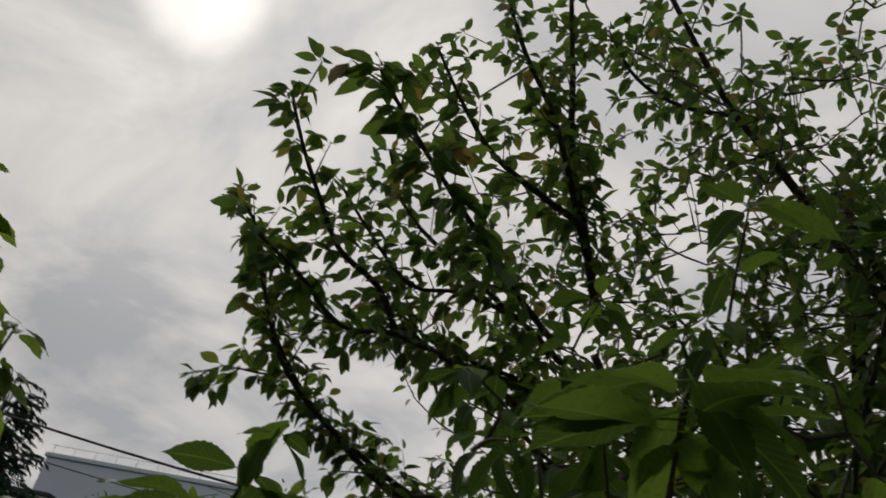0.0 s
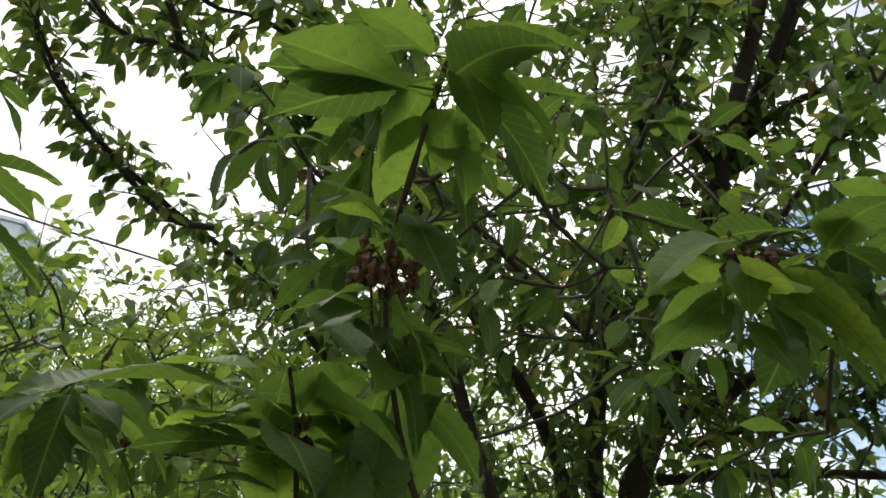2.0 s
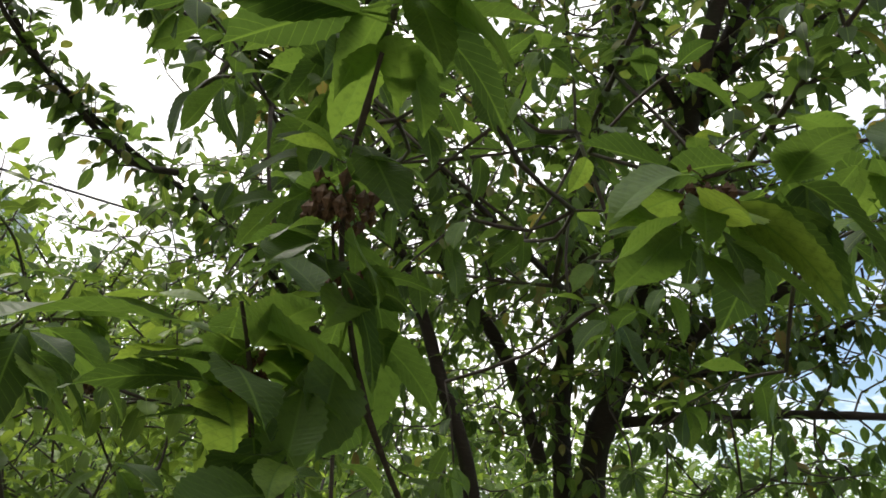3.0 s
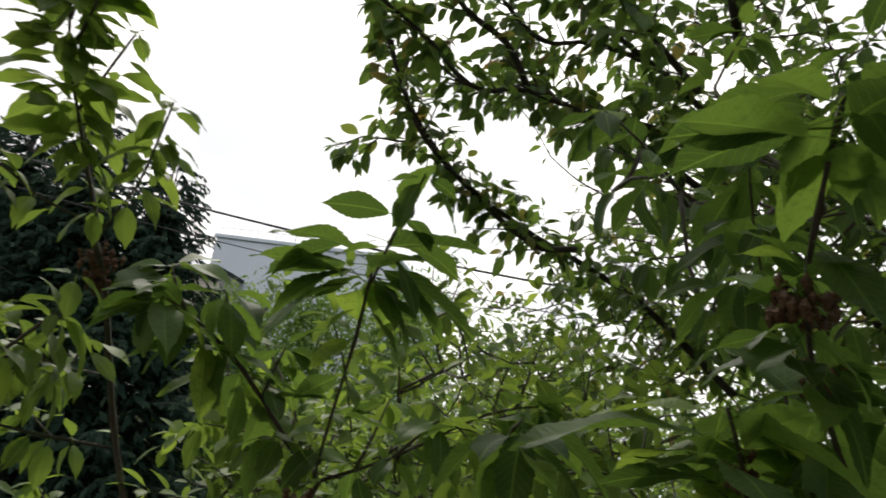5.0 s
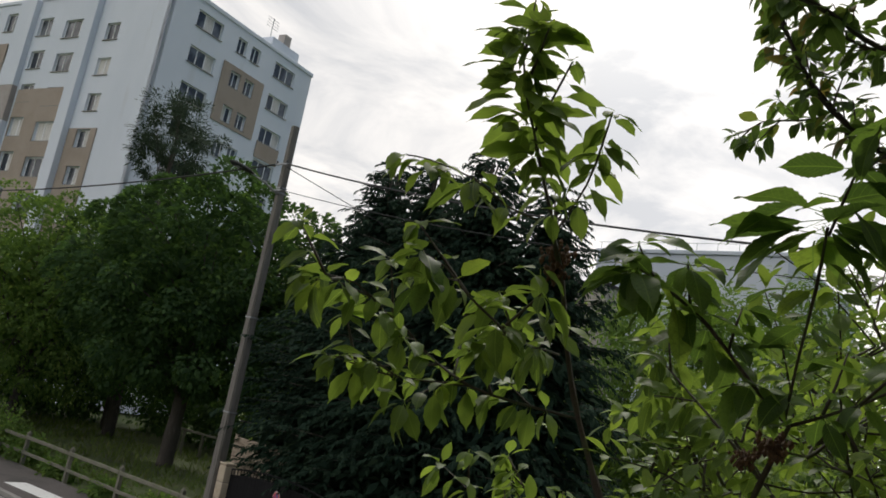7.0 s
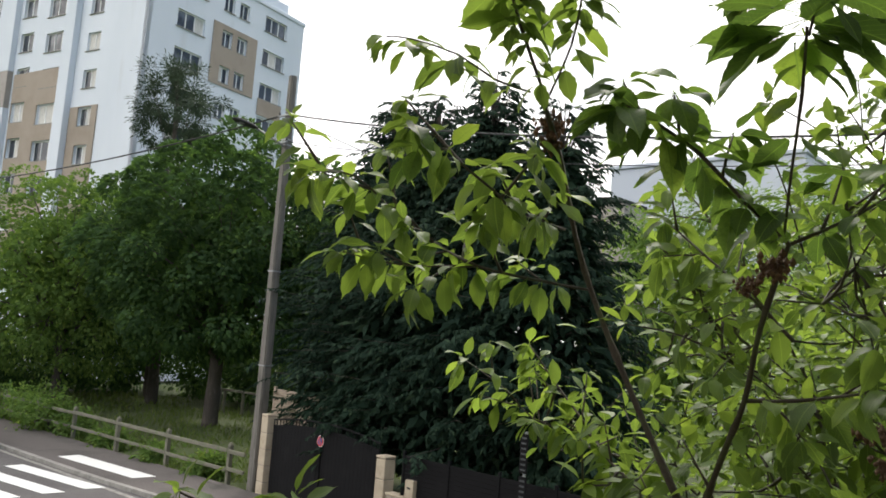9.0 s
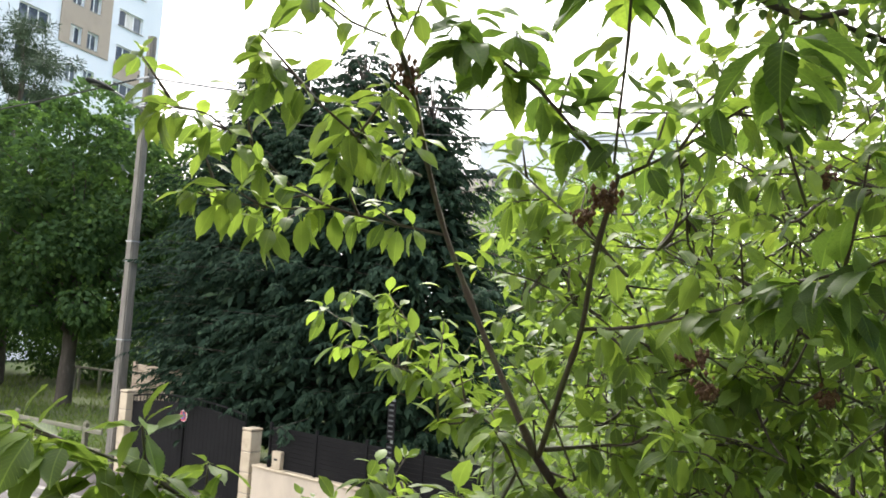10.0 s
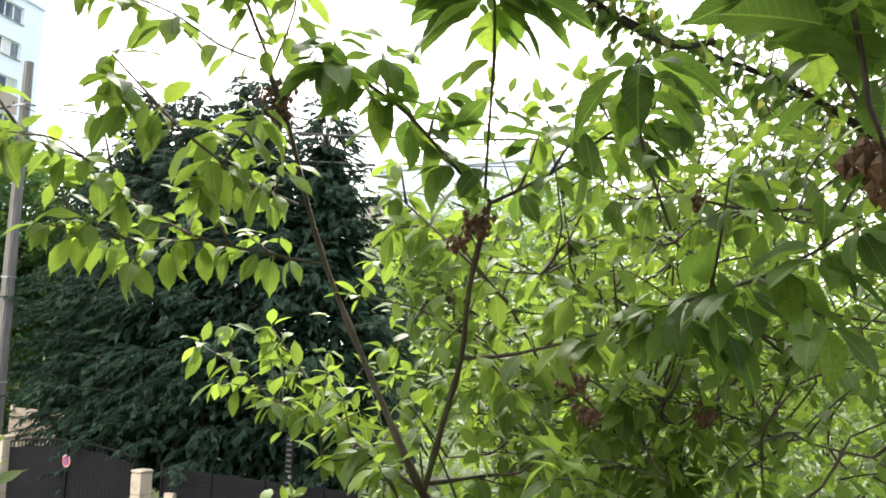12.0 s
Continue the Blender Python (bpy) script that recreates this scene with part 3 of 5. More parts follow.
for i, (a, b) in enumerate(zip([-17.8] + xs, xs)):
    for z, h in ((0.86, 0.11), (0.38, 0.10)):
        bm = bmesh.new()
        box(bm, (a - b - 0.02, 0.05, h), ((a + b) / 2 + 17.9, -0.088, z + random.uniform(-0.02, 0.02)), 0, 0.012)
        part("rail", bm, FENCE_WOOD, fence)

barrier = thing("barrier", "low dark wooden barrier standing in the grass", "barrier", (-33.3, 24.0, -0.14))
for x in (-1.7, -1.35, 0.2, 1.7):
    bm = bmesh.new()
    box(bm, (0.12, 0.12, 1.1), (x, 0, 0.55), 0, 0.01)
    part("post", bm, FENCE_WOOD, barrier)
bm = bmesh.new()
box(bm, (3.6, 0.1, 0.1), (0, 0, 1.15), 0, 0.01)
part("rail", bm, FENCE_WOOD, barrier)

# ---- gate, pillars, garden wall ----
ALONG = Vector((-1, 0.1, 0)).normalized()
WALL_TURN = math.atan2(0.1, -1) + math.pi
GATE_AT = Vector((-12.38, 12.83, 0))


def on_wall(u, out=0.0, z=0.0):
    """u metres to the west of the eastern pillar, out metres towards the street."""
    n = Vector((-0.1, -1, 0)).normalized()
    return GATE_AT + ALONG * u + n * out + Vector((0, 0, z))


def pillar(u, height, courses):
    t = thing("gate_pillar", "beige split-stone gate pillar in block courses", "pillar", on_wall(u), "gate pillars")
    h = (height - 0.07 + 0.12) / courses
    for k in range(courses):
        bm = bmesh.new()
        box(bm, (0.30, 0.30, h - 0.012), (0, 0, -0.12 + h * (k + 0.5)), WALL_TURN, 0.014)
        part("stone_block", bm, STONE, t)
    bm = bmesh.new()
    box(bm, (0.27, 0.27, height - 0.1), (0, 0, (height - 0.1) / 2 - 0.05), WALL_TURN)
    part("mortar_core", bm, KERB, t)
    bm = bmesh.new()
    box(bm, (0.315, 0.315, 0.05), (0, 0, height - 0.034), WALL_TURN, 0.012)
    part("cap", bm, STONE, t)


pillar(0.0, 1.66, 4)
pillar(4.75, 2.0, 5)
gate = thing("gate", "black steel double driveway gate with an arched top", "gate", on_wall(2.37))
for side in (-1, 1):
    leaf_w = 2.12
    bm = bmesh.new()
    n = 15
    for i in range(n):
        u = side * (0.03 + leaf_w * (i + 0.5) / n)
        top = 1.70 + 0.18 * (1 - (u / 2.2) ** 2)
        box(bm, (leaf_w / n - 0.006, 0.03, top - 0.06), (0, 0, 0), 0)
        for v in bm.verts[-8:]:
            v.co += Vector((u, 0, 0.06 + (top - 0.06) / 2))
    bmesh.ops.rotate(bm, cent=(0, 0, 0), matrix=Matrix.Rotation(WALL_TURN, 3, "Z"), verts=bm.verts)
    gate_leaf = part("gate_leaf", bm, GATE, gate)
    bm = bmesh.new()
    for i in range(16):
        u = side * (0.03 + leaf_w * i / 15)
        z = 1.70 + 0.18 * (1 - (u / 2.2) ** 2)
        rod(bm, (u, 0, z - 0.02), (u, 0, z + 0.17), 0.012, None, 6)
    pts = [side * (0.03 + leaf_w * i / 12) for i in range(13)]
    for a, b in zip(pts, pts[1:]):
        for lift_z in (0.005, 0.165):
            rod(bm, (a, -0.005, 1.70 + 0.18 * (1 - (a / 2.2) ** 2) + lift_z), (b, -0.005, 1.70 + 0.18 * (1 - (b / 2.2) ** 2) + lift_z), 0.02, None, 6)
    bmesh.ops.rotate(bm, cent=(0, 0, 0), matrix=Matrix.Rotation(WALL_TURN, 3, "Z"), verts=bm.verts)
    part("top_rail", bm, GATE, gate_leaf)
    bm = bmesh.new()
    for u in (0.06, leaf_w - 0.02):
        box(bm, (0.06, 0.05, 1.7), (side * u, 0.003, 0.9), 0, 0.005)
    for z in (0.14, 1.0):
        box(bm, (leaf_w, 0.05, 0.07), (side * (leaf_w / 2 + 0.03), 0.042, z), 0, 0.005)
    bmesh.ops.rotate(bm, cent=(0, 0, 0), matrix=Matrix.Rotation(WALL_TURN, 3, "Z"), verts=bm.verts)
    part("gate_frame", bm, GATE, gate_leaf)
sign = thing("no_parking_sign", "round red and blue no-parking plate on the gate", "sign", on_wall(2.40, 0.035, 1.62))
for name, r, d, m in (("rim", 0.13, 0.0, WHITE), ("red_ring", 0.118, 0.006, RED), ("blue_disc", 0.082, 0.012, BLUE)):
    bm = bmesh.new()
    bmesh.ops.create_cone(bm, cap_ends=True, segments=28, radius1=r, radius2=r, depth=0.008, matrix=Matrix.Rotation(WALL_TURN, 4, "Z") @ Matrix.Translation((0, -d, 0)) @ Matrix.Rotation(radians(90), 4, "X"))
    part(name, bm, m, sign)
bm = bmesh.new()
box(bm, (0.16, 0.006, 0.028), (0, 0, 0))
bmesh.ops.rotate(bm, cent=(0, 0, 0), matrix=Matrix.Rotation(radians(45), 3, "Y"), verts=bm.verts)
bmesh.ops.translate(bm, vec=(0, -0.019, 0), verts=bm.verts)
bmesh.ops.rotate(bm, cent=(0, 0, 0), matrix=Matrix.Rotation(WALL_TURN, 3, "Z"), verts=bm.verts)
part("slash", bm, RED, sign)

wall = thing("garden_wall", "low beige rendered garden wall with a stone coping", "wall", on_wall(-3.2), "", "structure")
bm = bmesh.new()
box(bm, (6.0, 0.20, 1.02), (0, 0, 0.37), WALL_TURN, 0.01)
part("wall_body", bm, RENDER, wall)
for i in range(6):
    bm = bmesh.new()
    box(bm, (0.99, 0.27, 0.05), tuple(ALONG * (i - 2.5) + Vector((0, 0, 0.905))), WALL_TURN, 0.012)
    part("coping_stone", bm, STONE, wall)
box_post = thing("letter_box", "beige stone letter box standing on the wall", "letter box", on_wall(-0.92, 0, 0.93))
bm = bmesh.new()
box(bm, (0.26, 0.22, 0.36), (0, 0, 0.18), WALL_TURN, 0.012)
part("body", bm, STONE, box_post)
bm = bmesh.new()
box(bm, (0.10, 0.02, 0.04), tuple(Vector((-0.1, -1, 0)).normalized() * 0.115 + Vector((0, 0, 0.2))), WALL_TURN, 0.004)
part("slot", bm, DARK, box_post)
screen = thing("fence_screen", "dark green slatted screen panels above the wall", "screen", on_wall(-3.3, 0, 0.93))
for i in range(4):
    c = ALONG * (1.35 * (1.5 - i))
    for k in range(9):
        bm = bmesh.new()
        box(bm, (1.30, 0.02, 0.085), tuple(c + Vector((0, 0, 0.06 + k * 0.09))), WALL_TURN)
        part("slat", bm, GATE, screen)
    bm = bmesh.new()
    box(bm, (0.06, 0.06, 0.92), tuple(c + ALONG * 0.675 + Vector((0, 0, 0.45))), WALL_TURN, 0.005)
    part("post", bm, GATE, screen)
column = thing("street_marker", "slim grey post with two striped plates", "post", on_wall(-4.16, 0.32))
bm = bmesh.new()
rod(bm, (0, 0, -0.02), (0, 0, 2.7), 0.03, None, 10)
part("pole", bm, GALV, column)
for z0, n in ((2.12, 7), (1.38, 7)):
    bm = bmesh.new()
    box(bm, (0.18, 0.02, 0.68), (0, -0.045, z0 + 0.2), WALL_TURN, 0.005)
    plate = part("plate", bm, GATE, column)
    for k in range(n):
        bm = bmesh.new()
        box(bm, (0.11, 0.008, 0.032), (0, -0.060, z0 - 0.08 + k * 0.092), WALL_TURN)
        part("bar", bm, DULL, plate)
slats = thing("slat_fence", "brown wooden plank fence behind the gate", "fence", (-18.5, 15.3, -0.14))
for k in range(9):
    bm = bmesh.new()
    box(bm, (2.5, 0.03, 0.258), (0, random.uniform(-0.004, 0.004), 0.14 + 0.285 * k), math.atan2(-0.1, 1), 0.006)
    part("plank", bm, PANEL_WOOD, slats)
for x in (-1.28, 0.0, 1.28):
    bm = bmesh.new()
    box(bm, (0.09, 0.09, 2.6), (x, 0.065 - x * 0.1, 1.30), 0, 0.006)
    part("post", bm, PANEL_WOOD, slats)

# ---- street lamp pole and wires ----
pole = thing("utility_pole", "tall weathered concrete pole carrying a street lamp and cables", "utility pole", (-17.6, 13.37, 0))
bm = bmesh.new()
m = Matrix.Translation((0, 0, 5.5)) @ Matrix.Rotation(radians(45), 4, "Z")
bmesh.ops.create_cone(bm, cap_ends=True, segments=4, radius1=0.205, radius2=0.13, depth=11.2, matrix=m)
bmesh.ops.bevel(bm, geom=[e for e in bm.edges if abs(e.verts[0].co.z - e.verts[1].co.z) > 1], offset=0.03, segments=2, affect="EDGES")
part("shaft", bm, POLE, pole)
for z in (5.2, 5.7, 9.15, 9.3, 3.2):
    bm = bmesh.new()
    r = 0.205 - 0.075 * z / 11.2 + 0.01
    bmesh.ops.create_cone(bm, cap_ends=True, segments=4, radius1=r, radius2=r, depth=0.04, matrix=Matrix.Translation((0, 0, z)) @ Matrix.Rotation(radians(45), 4, "Z"))
    part("band", bm, GALV, pole)
pts = spline([(0, -0.1, 9.1), (0, -0.5, 9.25), (0, -1.05, 9.38)], 0.1)
v, f = tube(pts, 0.03, 0.03, 8)
raw("lamp_arm", v, f, GALV, pole, "", None, True)
bm = bmesh.new()
bmesh.ops.create_uvsphere(bm, u_segments=14, v_segments=8, radius=1.0, matrix=Matrix.Translation((0, -1.38, 9.42)) @ Matrix.Rotation(radians(-8), 4, "X") @ Matrix.Diagonal((0.15, 0.42, 0.085, 1)))
for vert in bm.verts:
    if vert.co.z < 9.40 + 0.14 * (-(vert.co.y + 1.38)) * 0.5:
        vert.co.z = vert.co.z * 0.25 + 0.75 * (9.40 + 0.14 * (-(vert.co.y + 1.38)) * 0.5)
head = part("lamp_head", bm, DARK, pole, "dark flat street lamp head")
bm = bmesh.new()
box(bm, (0.16, 0.34, 0.012), (0, -1.42, 9.395), 0, 0.004)
part("lens", bm, GALV, head)
for z in (9.95, 9.2):
    bm = bmesh.new()
    box(bm, (0.5, 0.05, 0.05), (0, -0.17, z), 0, 0.006)
    bracket = part("bracket", bm, GALV, pole)
    for x in (-0.2, 0.2):
        bm = bmesh.new()
        rod(bm, (x, -0.17, z), (x, -0.17, z + 0.1), 0.035, 0.02, 8)
        part("insulator", bm, DARK, bracket)


def cable(a, b, sag, r, label):
    a, b = Vector(a), Vector(b)
    pts = [a.lerp(b, t) - Vector((0, 0, sag * 4 * t * (1 - t))) for t in [i / 24 for i in range(25)]]
    v, f = tube(pts, r, r, 5)
    tagged(raw("cable", v, f, DARK, None, "", None, True), label, "cable", "overhead cables")


cable((-17.4, 13.2, 9.95), (12, 13.4, 7.9), 1.15, 0.022, "thick black overhead cable from the pole along the street")
cable((-17.4, 13.2, 9.2), (12, 13.4, 7.4), 1.0, 0.010, "thin black overhead cable from the pole along the street")
cable((-17.8, 13.2, 9.95), (-60, 13.0, 11.3), 0.9, 0.026, "thick black overhead cable from the pole along the street")
cable((-17.5, 13.3, 9.9), (-13.0, 19.0, 7.6), 0.05, 0.012, "thin black service cable to a house")

# ---- parked car at the kerb ----
car = thing("car", "silver-blue small car parked at the kerb", "car", (-28.55, 9.55, -0.10))
prof = [(-2.0, 0.30), (-2.02, 0.62), (-1.95, 0.85), (-1.15, 0.98), (-0.55, 1.40), (0.9, 1.47), (1.6, 1.15), (1.95, 0.95), (2.02, 0.6), (1.98, 0.30)]
bm = bmesh.new()
rows = []
for y, k in ((-0.83, 0.96), (-0.74, 1.0), (0.74, 1.0), (0.83, 0.96)):
    rows.append([bm.verts.new((-x * k, y * (0.84 if z > 1.2 else 1.0), z)) for x, z in prof])
for r0, r1 in zip(rows, rows[1:]):
    for i in range(len(prof)):
        j = (i + 1) % len(prof)
        bm.faces.new((r0[i], r0[j], r1[j], r1[i]))
bm.faces.new(rows[0][::-1])
bm.faces.new(rows[-1])
bmesh.ops.recalc_face_normals(bm, faces=bm.faces)
bmesh.ops.bevel(bm, geom=list(bm.edges), offset=0.03, segments=2, affect="EDGES")
part("body", bm, CAR, car)
for x in (-1.25, 1.25):
    for y in (-0.76, 0.76):
        bm = bmesh.new()
        bmesh.ops.create_cone(bm, cap_ends=True, segments=24, radius1=0.31, radius2=0.31, depth=0.2, matrix=Matrix.Translation((x, y, 0.31)) @ Matrix.Rotation(radians(90), 4, "X"))
        wheel = part("wheel", bm, RUBBER, car)
        bm = bmesh.new()
        bmesh.ops.create_cone(bm, cap_ends=True, segments=20, radius1=0.2, radius2=0.18, depth=0.22, matrix=Matrix.Translation((x, y, 0.31)) @ Matrix.Rotation(radians(90), 4, "X"))
        part("rim", bm, GALV, wheel)
for y in (-0.55, 0.55):
    bm = bmesh.new()
    bmesh.ops.create_uvsphere(bm, u_segments=12, v_segments=8, radius=1, matrix=Matrix.Translation((1.93, y, 0.74)) @ Matrix.Diagonal((0.1, 0.17, 0.09, 1)))
    part("headlight", bm, WHITE, car)
bm = bmesh.new()
box(bm, (0.06, 0.9, 0.14), (2.0, 0, 0.5), 0, 0.01)
part("grille", bm, DARK, car)
bm = bmesh.new()
vs = [bm.verts.new(p) for p in ((1.16, -0.68, 1.01), (1.16, 0.68, 1.01), (0.6, 0.58, 1.40), (0.6, -0.58, 1.40))]
bmesh.ops.solidify(bm, geom=[bm.faces.new(vs)], thickness=0.03)
part("windscreen", bm, GLASS, car)

# ---- apartment building ----


def outward(s):
    """The side of a wall line that faces the street."""
    n = Vector((s.y, -s.x, 0))
    return n if n.x - 0.5 * n.y > 0 else -n


def facade(name, o, s, u1, z0, z1, holes, material, parent, out=0.0, depth=0.3, u0=0.0):
    """A wall front from u0 to u1 and z0 to z1 along s, with openings that go in by depth."""
    n = outward(s)
    us = sorted({u0, u1, *[h[0] for h in holes], *[h[1] for h in holes]})
    zs = sorted({z0, z1, *[h[2] for h in holes], *[h[3] for h in holes]})
    us = [u for u in us if u0 <= u <= u1]
    zs = [z for z in zs if z0 <= z <= z1]
    verts, faces, seen = [], [], {}

    def at(u, z, d):
        return o + s * u + n * (out - d) + Vector((0, 0, z))

    def quad(*p):
        ids = []
        for q in p:
            key = (round(q.x, 4), round(q.y, 4), round(q.z, 4))
            if key not in seen:
                seen[key] = len(verts)
                verts.append(q)
            ids.append(seen[key])
        faces.append(tuple(ids))

    for ua, ub in zip(us, us[1:]):
        for za, zb in zip(zs, zs[1:]):
            um, zm = (ua + ub) / 2, (za + zb) / 2
            if not any(h[0] < um < h[1] and h[2] < zm < h[3] for h in holes):
                quad(at(ua, za, 0), at(ub, za, 0), at(ub, zb, 0), at(ua, zb, 0))
    for a, b, za, zb in holes:
        if a < u0 or b > u1 or za < z0 or zb > z1:
            continue
        quad(at(a, za, 0), at(a, za, depth), at(a, zb, depth), at(a, zb, 0))
        quad(at(b, za, 0), at(b, zb, 0), at(b, zb, depth), at(b, za, depth))
        quad(at(a, za, 0), at(b, za, 0), at(b, za, depth), at(a, za, depth))
        quad(at(a, zb, 0), at(a, zb, depth), at(b, zb, depth), at(b, zb, 0))
    for p in ((u0, z0, u1, z0), (u0, z1, u1, z1), (u0, z0, u0, z1), (u1, z0, u1, z1)):
        quad(at(p[0], p[1], 0), at(p[2], p[3], 0), at(p[2], p[3], depth), at(p[0], p[1], depth))
    return raw(name, verts, faces, material, parent)


def window(o, s, hole, parent, sashes, depth=0.22, shut=0):
    n = outward(s)
    a, b, za, zb = hole
    turn = math.atan2(s.y, s.x)
    w, h = b - a, zb - za
    mid = o + s * (a + b) / 2 - n * depth + Vector((0, 0, (za + zb) / 2))
    t = 0.07
    pw = (w - t) / sashes
    lights = [(a + t + pw * i, a + pw * (i + 1), za + t, zb - t) for i in range(sashes)]
    win = facade("window", o, s, b, za, zb, lights, PVC, parent, 0.035 - depth, 0.07, a)
    for i in range(sashes):
        bm = bmesh.new()
        c = mid + s * (-w / 2 + t / 2 + pw * (i + 0.5)) - n * 0.012
        box(bm, (pw - t * 0.9, 0.02, h - 1.7 * t), tuple(c), turn)
        part("pane", bm, CURTAIN if (shut >> i) & 1 else GLASS, win)
    bm = bmesh.new()
    box(bm, (w + 0.16, 0.34, 0.06), tuple(o + s * (a + b) / 2 - n * 0.08 + Vector((0, 0, za - 0.033))), turn)
    part("sill", bm, KERB, win)


tower = thing("apartment_building", "white ten-storey apartment block with ochre panels", "building", (-50.86, 26.05, 0))
T0 = Vector((0, 0, 0))
SR = Vector((-0.17, 0.985, 0)).normalized()
SL = Vector((-0.985, -0.17, 0)).normalized()
rng = random.Random(5)
holes_r, panes_r = [], []
for k in range(11):
    z = 27.62 - 2.76 * k
    if z < 1:
        break
    for a, b, sash in ((2.46, 4.95, 3), (6.62, 7.62, 2), (8.15, 9.15, 2), (10.95, 13.4, 3)):
        h = (a, b, z, z + (1.22 if sash == 2 else 1.28))
        holes_r.append(h)
        panes_r.append((h, sash))
wall_r = facade("wall", T0, SR, 15.4, 0, 29.55, holes_r, WHITE_WALL, tower)
inset = [(h[0] - 0.02, h[1] + 0.02, h[2] - 0.02, h[3] + 0.02) for h in holes_r]
for u0, u1, z0, z1 in ((5.72, 10.2, 21.82, 26.5), (10.85, 13.5, 20.75, 22.08), (5.72, 10.2, 8.1, 13.0)):
    facade("cladding", T0, SR, u1, z0, z1, [h for h in inset if u0 < h[0] and h[1] < u1 and z0 < h[2] and h[3] < z1], OCHRE, wall_r, 0.08, 0.075, u0)
for h, sash in panes_r:
    window(T0, SR, h, wall_r, sash, 0.2, rng.choice((0, 0, 0, 1, 2, 4)))
holes_l, panes_l = [], []
for k in range(10):
    for a, b, z, hh, sash in ((4.85, 6.3, 25.6, 1.35, 2), (8.75, 11.4, 26.1, 1.5, 3), (13.05, 14.7, 26.5, 1.5, 2), (17.7, 19.4, 27.2, 1.6, 2), (20.6, 22.9, 27.35, 1.6, 3), (24.6, 26.4, 27.4, 1.5, 2), (28.4, 31, 27.4, 1.5, 3)):
        if z - 2.76 * k < 1:
            continue
        h = (a, b, z - 2.76 * k, z - 2.76 * k + hh)
        holes_l.append(h)
        panes_l.append((h, sash))
wall_l = facade("wall", T0, SL, 34.0, 0, 29.55, holes_l, WHITE_WALL, tower)
for h, sash in panes_l:
    window(T0, SL, h, wall_l, sash, 0.2, rng.choice((0, 0, 1, 2, 7)))
inset = [(h[0] - 0.02, h[1] + 0.02, h[2] - 0.02, h[3] + 0.02) for h in holes_l]
for u0, u1, z0, z1, m in ((4.2, 7.25, 8.0, 18.75, OCHRE), (8.6, 14.8, 8.0, 22.0, OCHRE), (18.1, 23.3, 14.0, 26.1, OCHRE), (24.2, 31.5, 10.0, 26.1, OCHRE)):
    facade("cladding", T0, SL, u1, z0, z1, [h for h in inset if u0 < h[0] and h[1] < u1 and z0 < h[2] and h[3] < z1], m, wall_l, 0.08, 0.075, u0)
NL = outward(SL)
for u0, u1, z0, z1, m, d in ((7.35, 8.55, 0, 29.5, WHITE_WALL, 0.5), (15.15, 17.2, 0, 19.4, WHITE_WALL, 0.45), (15.15, 17.2, 19.41, 22.3, GREY_CLAD, 0.45), (15.15, 17.2, 22.31, 29.5, WHITE_WALL, 0.45), (23.4, 24.1, 0, 29.5, WHITE_WALL, 0.5)):
    bm = bmesh.new()
    box(bm, (u1 - u0, d, z1 - z0), tuple(SL * (u0 + u1) / 2 + NL * (d / 2 + 0.004) + Vector((0, 0, (z0 + z1) / 2))), math.atan2(SL.y, SL.x), 0.02)
    part("pilaster", bm, m, tower)
NR = outward(SR)
# solid block filling the tower, its interior shade put into the colour
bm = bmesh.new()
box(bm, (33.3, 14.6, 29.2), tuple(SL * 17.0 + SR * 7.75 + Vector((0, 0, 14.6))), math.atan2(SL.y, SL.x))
part("core", bm, ROOM_SHADE, tower)
bm = bmesh.new()
box(bm, (34.2, 15.6, 0.35), tuple(SL * 17.0 + SR * 7.7 + Vector((0, 0, 29.72))), math.atan2(SL.y, SL.x), 0.05)
roof = part("roof", bm, WHITE_WALL, tower)
bm = bmesh.new()
box(bm, (3.0, 3.4, 1.3), tuple(SL * 2.4 + SR * 12.6 + Vector((0, 0, 30.5))), math.atan2(SL.y, SL.x), 0.03)
stack = part("chimney", bm, WHITE_WALL, roof)
bm = bmesh.new()
box(bm, (0.8, 0.8, 1.2), tuple(SL * 1.6 + SR * 12.9 + Vector((0, 0, 31.6))), math.atan2(SL.y, SL.x), 0.03)
part("chimney_pot", bm, GREY_CLAD, roof)
bm = bmesh.new()
mast = SL * 2.0 + SR * 11.6
rod(bm, tuple(mast + Vector((0, 0, 29.85))), tuple(mast + Vector((0, 0, 33.2))), 0.04, None, 6)
for k in range(4):
    rod(bm, tuple(mast + SR * -0.7 + Vector((0, 0, 33.1 - 0.25 * k))), tuple(mast + SR * 0.7 + Vector((0, 0, 33.1 - 0.25 * k))), 0.02, None, 5)
part("aerial", bm, GALV, roof)

# ---- pale industrial building beyond the gardens ----
hall = thing("warehouse", "pale blue-white windowless warehouse with a brown lower annex", "building", (-29.5, 51.7, 0))
bm = bmesh.new()
box(bm, (13.6, 18, 17.4), (6.8, 9.0, 8.7), 0, 0.04)
part("wall", bm, SHEET, hall)
bm = bmesh.new()
box(bm, (13.9, 18.3, 0.3), (6.8, 9.0, 17.56), 0, 0.05)
part("roof", bm, SHEET, hall)
bm = bmesh.new()
for i in range(10):
    rod(bm, (0.2 + i * 1.45, 0.1, 17.7), (0.2 + i * 1.45, 0.1, 18.25), 0.018, None, 5)
rod(bm, (0, 0.1, 18.25), (13.4, 0.1, 18.25), 0.02, None, 5)
part("roof_rail", bm, GALV, hall)
bm = bmesh.new()
